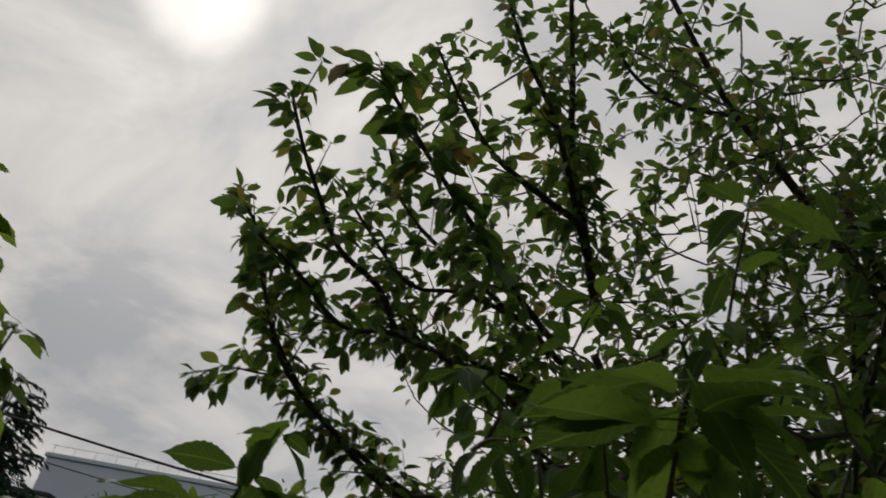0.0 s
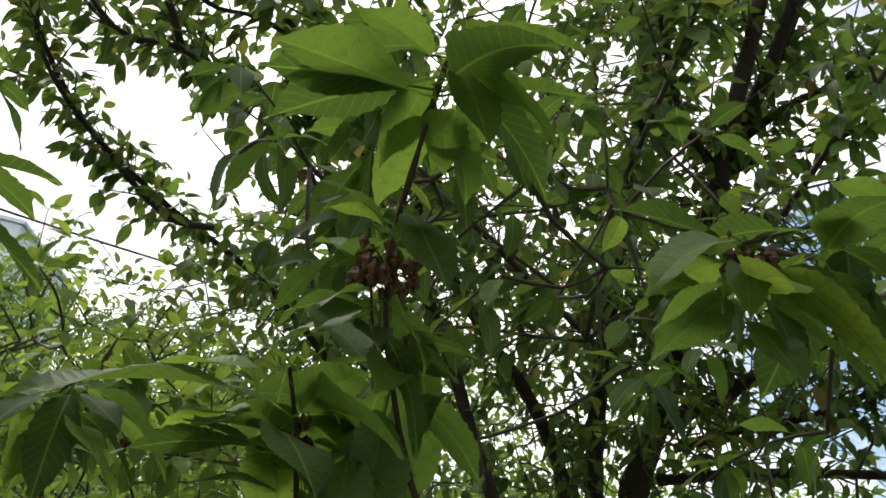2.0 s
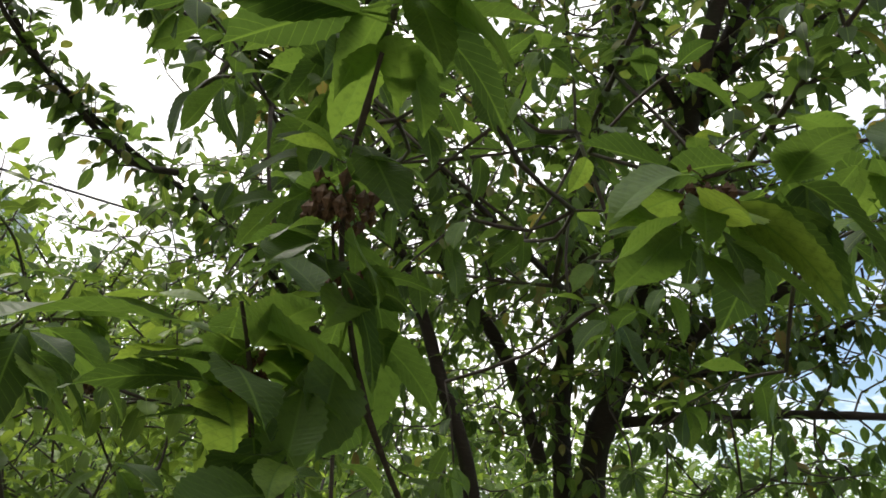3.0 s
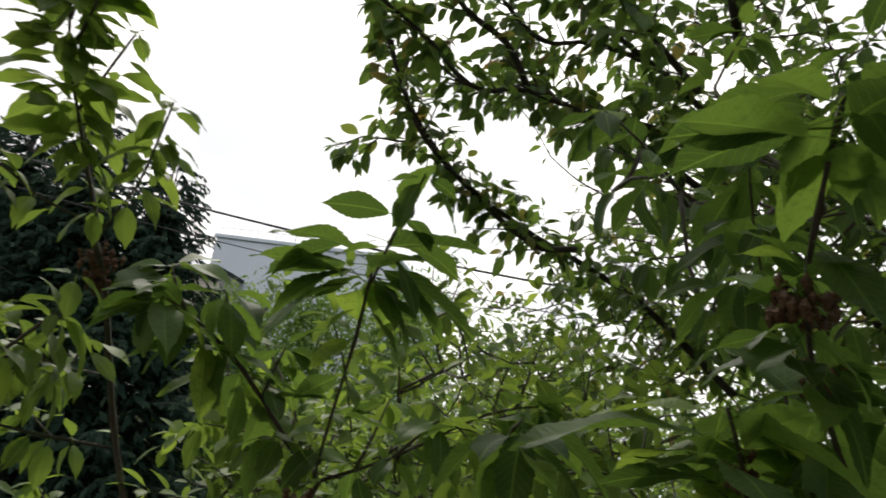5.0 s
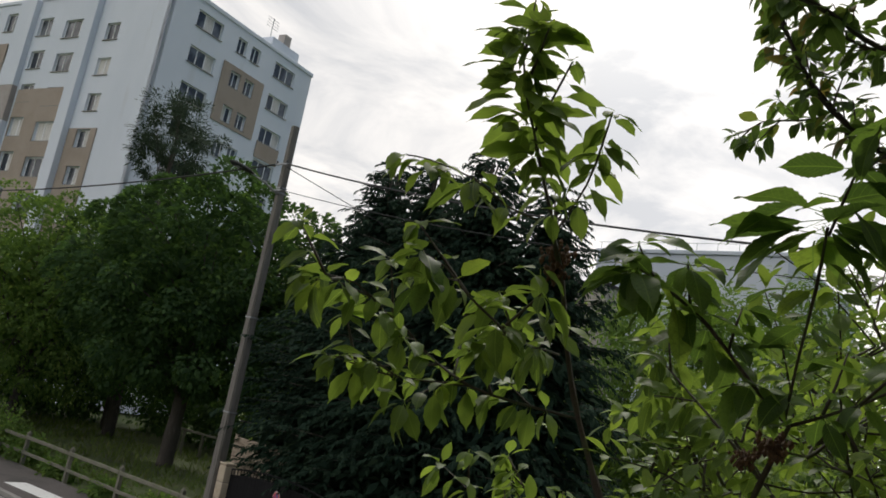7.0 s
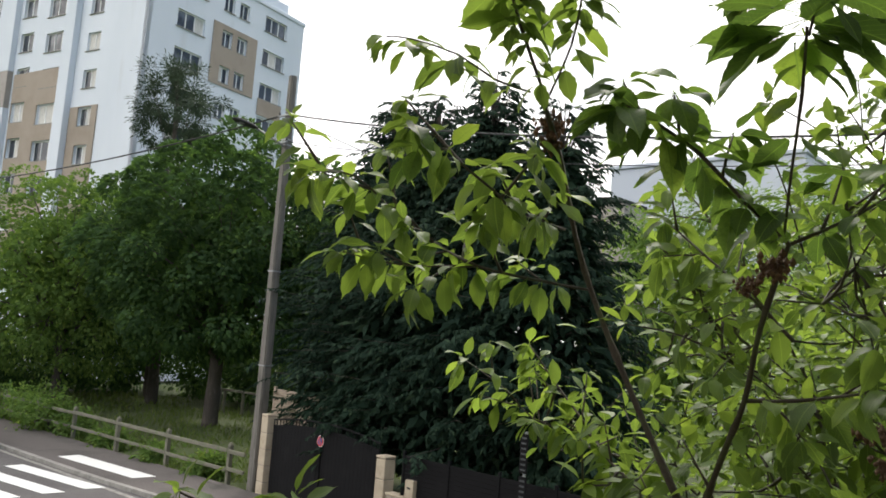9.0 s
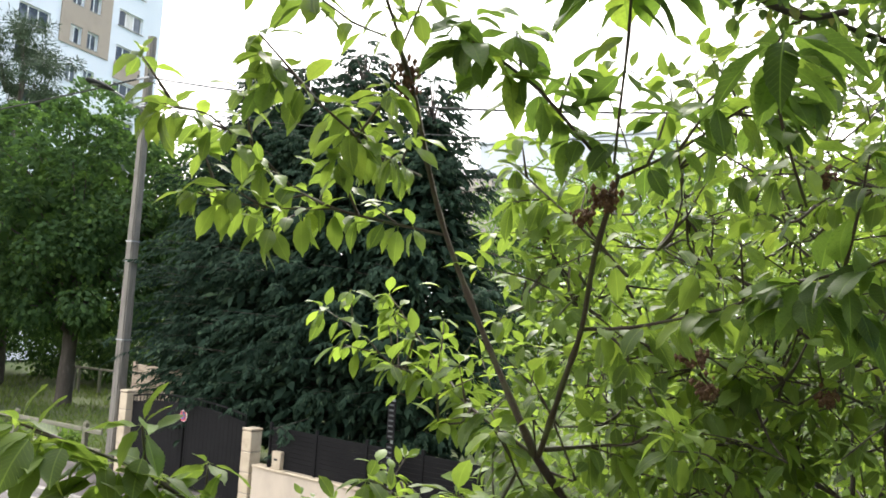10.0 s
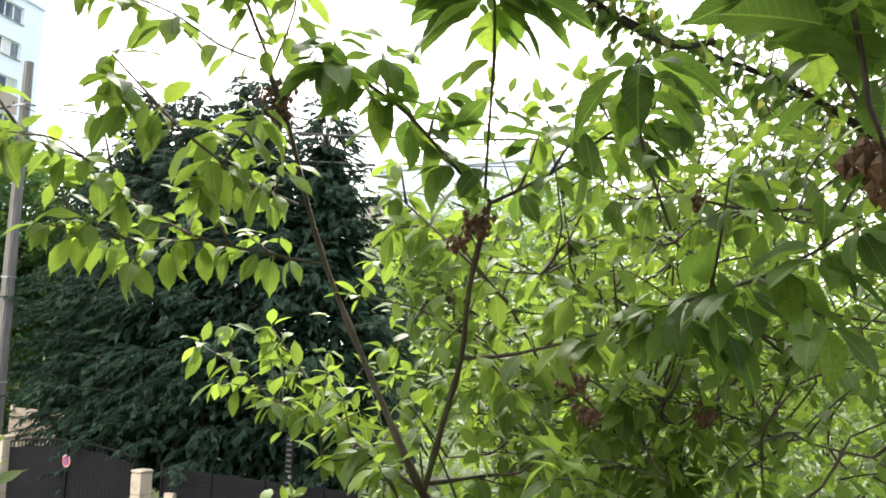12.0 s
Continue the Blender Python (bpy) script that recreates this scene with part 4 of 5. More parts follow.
box(bm, (3.0, 3, 14.3), (1.4, -1.6, 7.15), 0, 0.04)
part("annex", bm, GREY_CLAD, hall)
bm = bmesh.new()
box(bm, (3.2, 3.2, 0.25), (1.4, -1.6, 14.43), 0, 0.04)
part("annex_roof", bm, DARK, hall)

# ---- trees and shrubs further off ----
SPRAY = [leaf_shape(2, 0.14, 0.2, 0.1, False, 0.0), leaf_shape(2, 0.19, 0.4, 0.2, False, 0.0)]
NEEDLE = [leaf_shape(2, 0.085, 0.1, 0.1, False, 0.0), leaf_shape(2, 0.10, 0.3, 0.1, False, 0.0)]


def crown_tree(name, label, at, height, crown, lumps, per_lump, size, material, seed, trunk=0.2, shapes=None, spread=0.55, bark=None, squash=1.0, group="", low=0.0, hang=0.3, shell=0.35, core=0, dome=False):
    """A broad-leaved tree: trunk, limbs to lumps of the crown, leaves in those lumps. crown: centre height, radius across, radius up."""
    rng = random.Random(seed)
    root = thing(name, label, "shrub" if "shrub" in name else "tree", at, group)
    cz, ra, rz = crown
    bark = bark or OLD_BARK
    top = Vector((rng.uniform(-0.2, 0.2), rng.uniform(-0.2, 0.2), cz))
    v, f = tube(spline([Vector((0, 0, -0.1)), Vector((rng.uniform(-0.1, 0.1), rng.uniform(-0.1, 0.1), cz * 0.45)), top], 0.3), trunk, trunk * 0.45, 9, 0.15, rng)
    raw("trunk", v, f, bark, root, "", None, True)
    matrices, lv, lf = [], [], []
    for k in range(lumps):
        while True:
            d = Vector((rng.uniform(-1, 1), rng.uniform(-1, 1), rng.uniform(-1, 1)))
            if 0.05 < d.length < 1:
                break
        if dome:
            h = 1 - 2 * (k + 0.5) / lumps
            spin = k * 2.39996 + rng.uniform(-0.25, 0.25)
            ring = math.sqrt(1 - h * h)
            d = Vector((math.cos(spin) * ring, math.sin(spin) * ring, h))
        d = d.normalized() * (shell + (1 - shell) * rng.random() ** 0.45)
        wob = 1 + 0.18 * noise.noise(Vector((d.x * 2.3 + seed, d.y * 2.3, d.z * 2.3)))
        c = Vector((d.x * ra * wob, d.y * ra * wob, cz + d.z * rz * wob))
        if c.z < low:
            continue
        if k % 3 == 0:
            start = Vector((0, 0, cz * rng.uniform(0.35, 0.95)))
            q = spline([start, start.lerp(c, 0.5) + Vector((0, 0, 0.08 * ra)), c], max(0.15, ra * 0.12))
            a, b = tube(q, trunk * rng.uniform(0.14, 0.3), trunk * 0.05, 5)
            n = len(lv)
            lv += a
            lf += [tuple(i + n for i in w) for w in b]
        r = spread * (rng.uniform(0.6, 1.4) if dome else rng.uniform(0.7, 1.35))
        for _ in range(per_lump):
            o = Vector((rng.gauss(0, 0.5), rng.gauss(0, 0.5), rng.gauss(0, 0.42 * squash))) * r
            if dome:
                o = (o.normalized() + d * 0.5 + Vector((0, 0, 0.35))).normalized() * r * rng.uniform(0.7, 1.0)
                o.z = o.z * 0.8 - 0.2 * r
            out = (o.normalized() + d.normalized() * 0.5 + Vector((rng.gauss(0, 0.4), rng.gauss(0, 0.4), -hang))).normalized()
            normal = Vector((rng.gauss(0, 0.5), rng.gauss(0, 0.5), 1)) + d * 0.5
            if dome:
                normal = o.normalized() * 1.1 + Vector((rng.gauss(0, 0.4), rng.gauss(0, 0.4), 0.5 + rng.gauss(0, 0.3)))
            matrices.append(leaf_matrix(c + o, out, normal, size * rng.uniform(0.6, 1.25)))
    for _ in range(core):
        d = Vector((rng.gauss(0, 1), rng.gauss(0, 1), rng.gauss(0, 1))).normalized() * rng.random() ** 0.4 * 0.66
        c = Vector((d.x * ra, d.y * ra, cz + d.z * rz))
        if c.z > low:
            matrices.append(leaf_matrix(c, Vector((rng.gauss(0, 1), rng.gauss(0, 1), rng.gauss(0, 1))), Vector((rng.gauss(0, 1), rng.gauss(0, 1), 1)), size * 2.2))
    raw("branching", lv, lf, bark, root, "", None, True)
    joined_leaves("foliage", matrices, shapes or FAR, material, root, "", rng)
    return root


def cypress(at, height, radius, seed, limbs, label, low=0.08, skirt=0.45):
    """A dense dark conifer: arching limbs whose plumes of flat sprays lift a little and droop at the tips."""
    rng = random.Random(seed)
    root = thing("cypress_tree", label, "tree", at, "dark conifers behind the gate")
    v, f = tube([Vector((0, 0, -0.1)), Vector((0, 0, height * 0.5)), Vector((0.1, 0, height * 0.95))], 0.22, 0.02, 8)
    raw("trunk", v, f, OLD_BARK, root, "", None, True)
    matrices, lv, lf = [], [], []
    for k in range(limbs):
        t = ((k + rng.random()) / limbs) ** 1.08
        z = height * (low + (0.95 - low) * t)
        reach = radius * (1 - t ** 1.9) * min(1.0, skirt + 2.4 * t) * rng.uniform(0.62, 1.14) + 0.22
        w = k * 2.4 + rng.uniform(-0.5, 0.5)
        way = Vector((math.cos(w), math.sin(w), 0))
        rise = reach * rng.uniform(-0.18, 0.30) + 1.1 * t ** 3
        tip = way * reach + Vector((0, 0, z + rise))
        q = spline([Vector((0, 0, z)), way * reach * 0.55 + Vector((0, 0, z + rise * 0.8)), tip], 0.2)
        a, b = tube(q, 0.028, 0.006, 4)
        n = len(lv)
        lv += a
        lf += [tuple(i + n for i in x) for x in b]
        side = Vector((-way.y, way.x, 0))
        plumes = 5 if reach < 1.0 else 10
        for c in range(plumes):
            u = 0.35 + 0.65 * (c + rng.random()) / plumes
            base = q[min(len(q) - 1, int(u * (len(q) - 1)))]
            fan = rng.uniform(-1.0, 1.0) * (1.15 - 0.5 * u)
            d = (way + side * fan + Vector((0, 0, rng.uniform(-0.35, 0.45)))).normalized()
            length = rng.uniform(0.45, 0.95) * (0.6 + 0.4 * min(1.0, reach / 2))
            for m in range(28):
                e = (m + rng.random()) / 28
                p = base + d * length * e + Vector((0, 0, -0.28 * length * e * e))
                off = d.cross(Vector((0, 0, 1))) * (1 if m % 2 else -1) * rng.uniform(0.2, 0.75)
                g = (d + off + Vector((0, 0, rng.uniform(-0.9, 0.1) - 0.5 * e))).normalized()
                matrices.append(leaf_matrix(p, g, Vector((rng.gauss(0, 0.6), rng.gauss(0, 0.6), 1)), rng.uniform(0.09, 0.20)))
    for _ in range(limbs * 30):
        t = rng.random()
        w = rng.uniform(0, 6.28)
        reach = radius * (1 - t ** 1.9) * min(1.0, skirt + 2.4 * t) * rng.random() ** 0.5 * 0.72
        z = height * (low + (0.93 - low) * t)
        way = Vector((math.cos(w), math.sin(w), 0))
        matrices.append(leaf_matrix(way * reach + Vector((0, 0, z)), way + Vector((rng.gauss(0, 0.5), rng.gauss(0, 0.5), rng.uniform(-0.8, 0.3))), Vector((rng.gauss(0, 0.6), rng.gauss(0, 0.6), 1)), rng.uniform(0.3, 0.55)))
    raw("branching", lv, lf, OLD_BARK, root, "", None, True)
    joined_leaves("foliage", matrices, SPRAY, CYPRESS_LEAF, root, "", rng)


cypress((-17.0, 17.0, -0.14), 11.0, 3.6, 1, 230, "tall dark green cypress with drooping sprays behind the gate")
cypress((-14.6, 16.2, -0.14), 10.5, 3.3, 2, 210, "tall dark green cypress with feathery tips behind the wall", 0.13, 0.85)
cypress((-12.7, 16.2, -0.14), 10.8, 3.2, 3, 210, "tall dark green cypress with feathery tips behind the wall", 0.13, 0.85)
cypress((-10.8, 16.6, -0.14), 9.9, 2.8, 4, 170, "dark green cypress rounded at the top behind the wall", 0.12, 0.6)
crown_tree("linden_tree", "large dark green round-crowned linden on the grass", (-30.2, 20.3, -0.14), 12, (7.3, 5.4, 5.0), 190, 260, 0.23, LINDEN_LEAF, 11, 0.34, TINY, 0.80, low=3.4, shell=0.62, core=3500, dome=True)
crown_tree("linden_tree", "large dark green linden with a dense leafy crown", (-39.0, 22.6, -0.14), 12, (6.8, 4.6, 5.0), 200, 130, 0.21, LINDEN_LEAF, 12, 0.32, TINY, 0.82, low=2.7, shell=0.72, core=4500, dome=True)
crown_tree("ash_tree", "light green leafy tree in front of the apartment block", (-40.0, 18.0, -0.14), 10, (6.2, 5.0, 5.0), 210, 105, 0.20, LIGHT_LEAF, 13, 0.25, TINY, 0.8, low=1.8, shell=0.62, core=4000, dome=True)
crown_tree("ash_tree", "light green leafy tree behind the pole", (-27.5, 24.5, -0.14), 11, (6.3, 3.2, 4.9), 120, 130, 0.20, LIGHT_LEAF, 14, 0.2, TINY, 1.0, low=2.4, core=2500)
crown_tree("pine_tree", "blue-green pine with a ragged crown before the tower", (-41.3, 23.6, -0.14), 18, (16.5, 2.6, 2.6), 60, 240, 0.28, PINE_LEAF, 15, 0.2, NEEDLE, 0.42, core=0)
for i, (x, y, h, ra, seed) in enumerate(((-5.6, 23.5, 10.2, 2.8, 21), (-9.5, 25.5, 9.9, 3.0, 22), (-2.0, 24.0, 9.0, 2.6, 23), (-13.5, 27.0, 9.6, 3.2, 24), (3.0, 25.0, 8.2, 2.8, 25))):
    crown_tree("willow_tree", "pale hazy green slender-leaved tree beyond the gardens", (x, y, -0.14), h, (h * 0.55, ra, h * 0.45), 130, 95, 0.26, LIGHT_LEAF, seed, 0.16, [leaf_shape(3, 0.17, 0.3, 0.2, False, 0.0)], 0.95, hang=0.7, group="pale trees beyond the gardens")
for x, y, h, ra, seed in ((19.0, 25.0, 8.6, 3.2, 26), (23.5, 24.0, 8.0, 3.0, 27), (14.0, 26.5, 7.6, 3.2, 28), (9.0, 26.0, 7.2, 3.0, 29)):
    crown_tree("ash_tree", "light green leafy tree at the far end of the garden", (x, y, -0.14), h, (h * 0.55, ra, h * 0.45), 90, 50, 0.30, LIGHT_LEAF, seed, 0.16, None, 1.0, group="trees at the end of the garden")
for x, y, h, seed in ((-29.6, 12.75, 1.3, 41), (-28.2, 13.15, 0.9, 42), (-31.4, 13.1, 1.5, 43), (-33.4, 13.0, 1.4, 44), (-25.6, 13.05, 0.55, 45), (-22.6, 13.0, 0.45, 46), (-20.1, 13.05, 0.5, 47)):
    crown_tree("shrub", "bright green bush growing through the rail fence", (x, y + 0.5, -0.14), h, (h * 0.5, h * 0.7, h * 0.5), 40, 36, 0.13, LIGHT_LEAF, seed, 0.03, None, 0.35, group="bushes at the fence")

for x, y, h, seed in ((-26, 29, 3.6, 71), (-31, 30, 4.2, 72), (-36, 29, 4.0, 73), (-41, 28, 4.4, 74), (-46, 24, 4.0, 75), (-47, 19, 4.2, 76), (-43.5, 13.8, 4.0, 77)):
    crown_tree("shrub", "dark green overgrown hedge behind the grass", (x, y, -0.14), h, (h * 0.48, 3.2, h * 0.52), 80, 70, 0.28, LINDEN_LEAF, seed, 0.06, TINY, 0.9, group="hedge behind the green")

# ---- grass on the green ----
rng = random.Random(8)
blades = []
for _ in range(14000):
    x, y = rng.uniform(-44, -17.2), 13.2 + 12 * rng.random() ** 1.6
    if noise.noise(Vector((x * 0.35, y * 0.35, 0))) < -0.25:
        continue
    blades.append(leaf_matrix(Vector((x, y, -0.15)), Vector((rng.gauss(0, 0.5), rng.gauss(0, 0.5), 1)), Vector((rng.gauss(0, 1), rng.gauss(0, 1), 0.1)), rng.uniform(0.12, 0.38)))
lawn = new("grass")
tagged(lawn, "uneven uncut grass on the shaded green", "grass", "", "stuff")
joined_leaves("blades", blades, [leaf_shape(2, 0.07, 0.35, 0.1, False, 0.0)], GRASS, lawn, "", rng)

# ---- cherry trees in the garden ----
WINDOW = (0.1, 0.1, 4.35)
GARDEN = ((0.2, 11.2, 6.3, 2.1, 150, 62), (-1.5, 4.9, 4.8, 0.95, 85, 51), (-0.3, 5.3, 5.2, 1.2, 110, 52), (0.9, 4.6, 4.4, 1.0, 80, 53), (3.2, 5.6, 4.8, 1.3, 100, 55), (-1.0, 3.6, 3.7, 0.9, 70, 56), (0.9, 3.2, 3.7, 0.9, 60, 57), (1.2, 7.6, 6.8, 1.7, 170, 58), (3.6, 8.2, 6.9, 1.8, 170, 59), (-1.2, 8.2, 6.2, 1.7, 140, 60), (6.4, 8.6, 5.6, 1.6, 110, 61))
for x, y, h, ra, n, seed in GARDEN:
    crown_tree("cherry_bush", "leafy bright green young cherry in the garden", (x, y, -0.14), h, (h * 0.6, ra, h * 0.42), n, 30, 0.108, FRESH_LEAF, seed, 0.06, MID, 0.42, CHERRY_BARK, group="young cherries in the garden", low=0.8, hang=0.15)


def grow(tree, r0, r1, *points):
    """A limb through the points; stout ones carry leafy side twigs, thin ones leaves of their own."""
    bare = tree.bare and r0 >= tree.bare
    slim = tree.slim
    p = tree.limb(points, r0 * slim, r1 * slim)
    if bare:
        return
    if r0 >= 0.03:
        tree.spurs(p, tree.size, 0.13, 0.45, 0.35)
    elif r0 >= 0.011:
        tree.spurs(p, tree.size, 0.062, tree.reach, 0.10)
        tree.leafy(p[len(p) // 2:], tree.size, 0.05, 0.0, 8)
    elif r0 <= 0.005 and tree.bare != 0 or r0 < 0.004:
        tree.leafy(p, tree.size * 0.9, tree.gap * 1.5, 0.2, 2, tree.sag)
    else:
        tree.leafy(p, tree.size, tree.gap, 0.12, 9, tree.sag)
        if tree.side:
            tree.spurs(p, tree.size, tree.side, 0.16, 0.2)


main_tree = Tree("tall many-stemmed cherry tree with dark bark and dense green leaves", 3, (2.15, 4.4, -0.14))
main_tree.bare, main_tree.slim = 0, 0.9
main_tree.sag, main_tree.reach = 0.5, 0.14
main_tree.foliage = BRONZE_LEAF
main_tree.size, main_tree.gap, main_tree.side = 0.090, 0.034, 0.10
main_tree.limb([(2.15, 4.4, -0.2), (2.15, 4.38, 1.5), (2.18, 4.36, 3.0), (2.2, 4.34, 4.25)], 0.14, 0.085, "trunk", 12)
main_tree.limb([(2.1, 4.4, 0.6), (2.0, 4.4, 2.4), (2.05, 4.4, 4.25)], 0.08, 0.06, "trunk", 10)
main_tree.limb([(2.05, 4.35, 0.9), (1.4, 4.0, 2.8), (1.2, 3.85, 4.2)], 0.06, 0.04, "trunk", 10)
grow(main_tree, 0.085, 0.05, (2.21, 4.34, 4.23), (2.00, 3.99, 4.75), (1.98, 3.70, 5.25), (1.89, 3.37, 5.70), (1.78, 3.03, 6.04))
grow(main_tree, 0.045, 0.03, (1.78, 3.03, 6.04), (1.69, 2.81, 6.26), (1.64, 2.61, 6.55), (1.60, 2.51, 6.83))
grow(main_tree, 0.04, 0.025, (1.76, 3.00, 6.10), (1.79, 2.81, 6.37), (1.78, 2.62, 6.60), (1.74, 2.40, 6.85))
grow(main_tree, 0.022, 0.01, (1.75, 3.01, 6.10), (1.53, 2.92, 6.23), (1.42, 2.85, 6.40), (1.28, 2.75, 6.61))
grow(main_tree, 0.022, 0.008, (1.77, 2.95, 6.18), (1.90, 2.76, 6.33), (1.98, 2.53, 6.36), (2.05, 2.36, 6.49))
grow(main_tree, 0.018, 0.008, (1.80, 2.98, 6.09), (1.92, 2.86, 6.16), (2.03, 2.65, 6.16), (2.10, 2.38, 6.23))
grow(main_tree, 0.06, 0.035, (2.10, 4.39, 4.27), (1.88, 4.15, 4.81), (1.78, 4.01, 5.30), (1.72, 3.86, 5.87), (1.66, 3.66, 6.35), (1.57, 3.42, 6.78), (1.50, 3.27, 7.18))
grow(main_tree, 0.04, 0.02, (1.42, 3.91, 4.32), (1.26, 3.75, 4.62), (1.08, 3.68, 4.90), (0.95, 3.67, 5.15), (0.71, 3.62, 5.51), (0.53, 3.58, 5.71), (0.33, 3.62, 5.92))
grow(main_tree, 0.04, 0.02, (1.73, 4.01, 4.65), (1.56, 3.94, 4.94), (1.34, 3.87, 5.19), (1.12, 3.79, 5.35), (0.81, 3.67, 5.63), (0.58, 3.50, 5.89), (0.40, 3.38, 6.17))
grow(main_tree, 0.045, 0.02, (1.97, 3.73, 5.13), (2.10, 3.52, 5.25), (2.27, 3.23, 5.43), (2.44, 2.92, 5.59), (2.63, 2.66, 5.75))
grow(main_tree, 0.026, 0.012, (2.05, 3.70, 5.04), (2.26, 3.44, 5.16), (2.44, 3.17, 5.24), (2.54, 2.90, 5.38))
grow(main_tree, 0.032, 0.015, (2.06, 3.84, 4.90), (2.29, 3.58, 4.97), (2.53, 3.27, 5.01), (2.73, 2.97, 5.03), (2.92, 2.78, 5.04))
grow(main_tree, 0.014, 0.007, (1.23, 2.82, 5.19), (1.00, 2.67, 5.25), (0.82, 2.59, 5.32), (0.65, 2.50, 5.38), (0.47, 2.47, 5.51))
grow(main_tree, 0.01, 0.006, (1.13, 2.65, 5.14), (1.05, 2.41, 5.29), (0.93, 2.08, 5.36), (0.91, 1.89, 5.49), (0.92, 1.78, 5.64), (0.92, 1.70, 5.75))
grow(main_tree, 0.01, 0.005, (1.13, 2.65, 5.14), (1.21, 2.58, 5.24), (1.33, 2.50, 5.32), (1.41, 2.42, 5.43))
grow(main_tree, 0.008, 0.005, (1.13, 2.65, 5.14), (0.94, 2.72, 5.13), (0.80, 2.86, 5.15), (0.63, 2.91, 5.11))
grow(main_tree, 0.012, 0.006, (1.40, 2.03, 5.45), (1.37, 1.88, 5.50), (1.34, 1.72, 5.56), (1.37, 1.60, 5.68), (1.36, 1.51, 5.79))
grow(main_tree, 0.02, 0.006, (0.57, 4.05, 5.02), (0.15, 3.91, 5.33), (-0.12, 3.77, 5.45), (-0.37, 3.51, 5.50), (-0.58, 3.14, 5.54), (-0.67, 2.88, 5.56), (-0.78, 2.80, 5.67), (-0.89, 2.77, 5.88), (-0.99, 2.72, 6.10))
grow(main_tree, 0.016, 0.006, (-0.18, 3.40, 5.43), (-0.35, 3.28, 5.40), (-0.65, 3.16, 5.59), (-0.85, 3.02, 5.79), (-0.94, 2.91, 5.96), (-1.00, 2.78, 6.15), (-1.09, 2.66, 6.27))
grow(main_tree, 0.006, 0.003, (-0.80, 3.07, 5.71), (-0.92, 3.04, 5.69), (-1.05, 3.00, 5.68), (-1.12, 2.99, 5.62))
grow(main_tree, 0.018, 0.006, (0.29, 3.49, 5.79), (-0.01, 3.15, 5.84), (-0.36, 2.70, 5.78), (-0.49, 2.59, 5.71), (-0.59, 2.55, 5.75), (-0.69, 2.47, 5.83), (-0.85, 2.36, 5.91))
grow(main_tree, 0.014, 0.006, (-0.36, 2.70, 5.78), (-0.45, 2.61, 5.91), (-0.60, 2.53, 5.99), (-0.68, 2.42, 6.10), (-0.80, 2.35, 6.31), (-0.85, 2.22, 6.43))
grow(main_tree, 0.014, 0.006, (0.26, 3.36, 6.09), (0.06, 3.20, 6.18), (-0.20, 3.07, 6.20), (-0.40, 2.96, 6.14), (-0.61, 2.81, 6.30), (-0.72, 2.70, 6.40))
grow(main_tree, 0.014, 0.006, (0.06, 3.20, 6.18), (-0.20, 3.02, 6.28), (-0.40, 2.92, 6.39), (-0.51, 2.83, 6.49), (-0.57, 2.71, 6.62))
grow(main_tree, 0.025, 0.01, (0.38, 3.24, 6.30), (0.25, 2.93, 6.60), (0.18, 2.80, 6.77), (0.13, 2.55, 7.03), (0.08, 2.39, 7.31))
grow(main_tree, 0.018, 0.008, (0.30, 3.04, 6.45), (0.10, 2.57, 6.72), (-0.06, 2.38, 6.91), (-0.15, 2.24, 7.03))
grow(main_tree, 0.014, 0.006, (0.21, 2.80, 5.88), (0.07, 2.56, 5.90), (-0.06, 2.30, 5.93), (-0.13, 2.17, 5.94), (-0.27, 1.96, 6.01), (-0.36, 1.87, 6.09), (-0.43, 1.79, 6.16))
grow(main_tree, 0.018, 0.006, (0.27, 2.89, 6.49), (-0.09, 2.60, 6.53), (-0.25, 2.39, 6.60), (-0.38, 2.23, 6.74))
grow(main_tree, 0.03, 0.012, (2.00, 3.41, 6.32), (1.80, 3.41, 6.51), (1.40, 3.22, 6.87), (1.08, 3.01, 7.10), (0.88, 2.91, 7.27), (0.70, 2.76, 7.46), (0.51, 2.58, 7.64))
grow(main_tree, 0.014, 0.006, (0.90, 2.92, 7.25), (0.65, 2.87, 7.22), (0.43, 2.82, 7.31), (0.27, 2.68, 7.45))
grow(main_tree, 0.02, 0.008, (1.94, 3.13, 6.42), (1.92, 2.86, 6.62), (1.87, 2.55, 7.00), (1.75, 2.26, 7.33), (1.69, 2.07, 7.49))
grow(main_tree, 0.016, 0.006, (0.45, 3.50, 5.91), (0.17, 3.29, 5.93), (-0.12, 3.15, 5.94), (-0.33, 3.10, 6.00), (-0.47, 3.03, 6.08))
grow(main_tree, 0.012, 0.005, (0.30, 3.41, 5.91), (0.04, 3.29, 5.94), (-0.24, 3.16, 5.95), (-0.42, 3.01, 5.97), (-0.55, 3.01, 5.92), (-0.66, 2.88, 5.89), (-0.77, 2.82, 5.95))
for place in ((1.28, 3.93, 6.08), (2.39, 3.60, 6.19), (2.74, 3.38, 5.49), (1.63, 4.51, 5.27), (0.89, 4.91, 5.22), (1.58, 3.32, 6.77), (1.14, 3.81, 6.22), (2.20, 3.99, 5.46), (0.20, 4.76, 5.24)):
    main_tree.fill(place, 0.95, 70, 0.090, 0.34, 0.45)
for place in ((2.28, 3.07, 6.70), (1.00, 3.26, 7.13), (1.29, 2.81, 7.77), (0.63, 3.96, 5.46), (0.82, 3.67, 6.16)):
    main_tree.fill(place, 0.85, 46, 0.088, 0.34, 0.45)
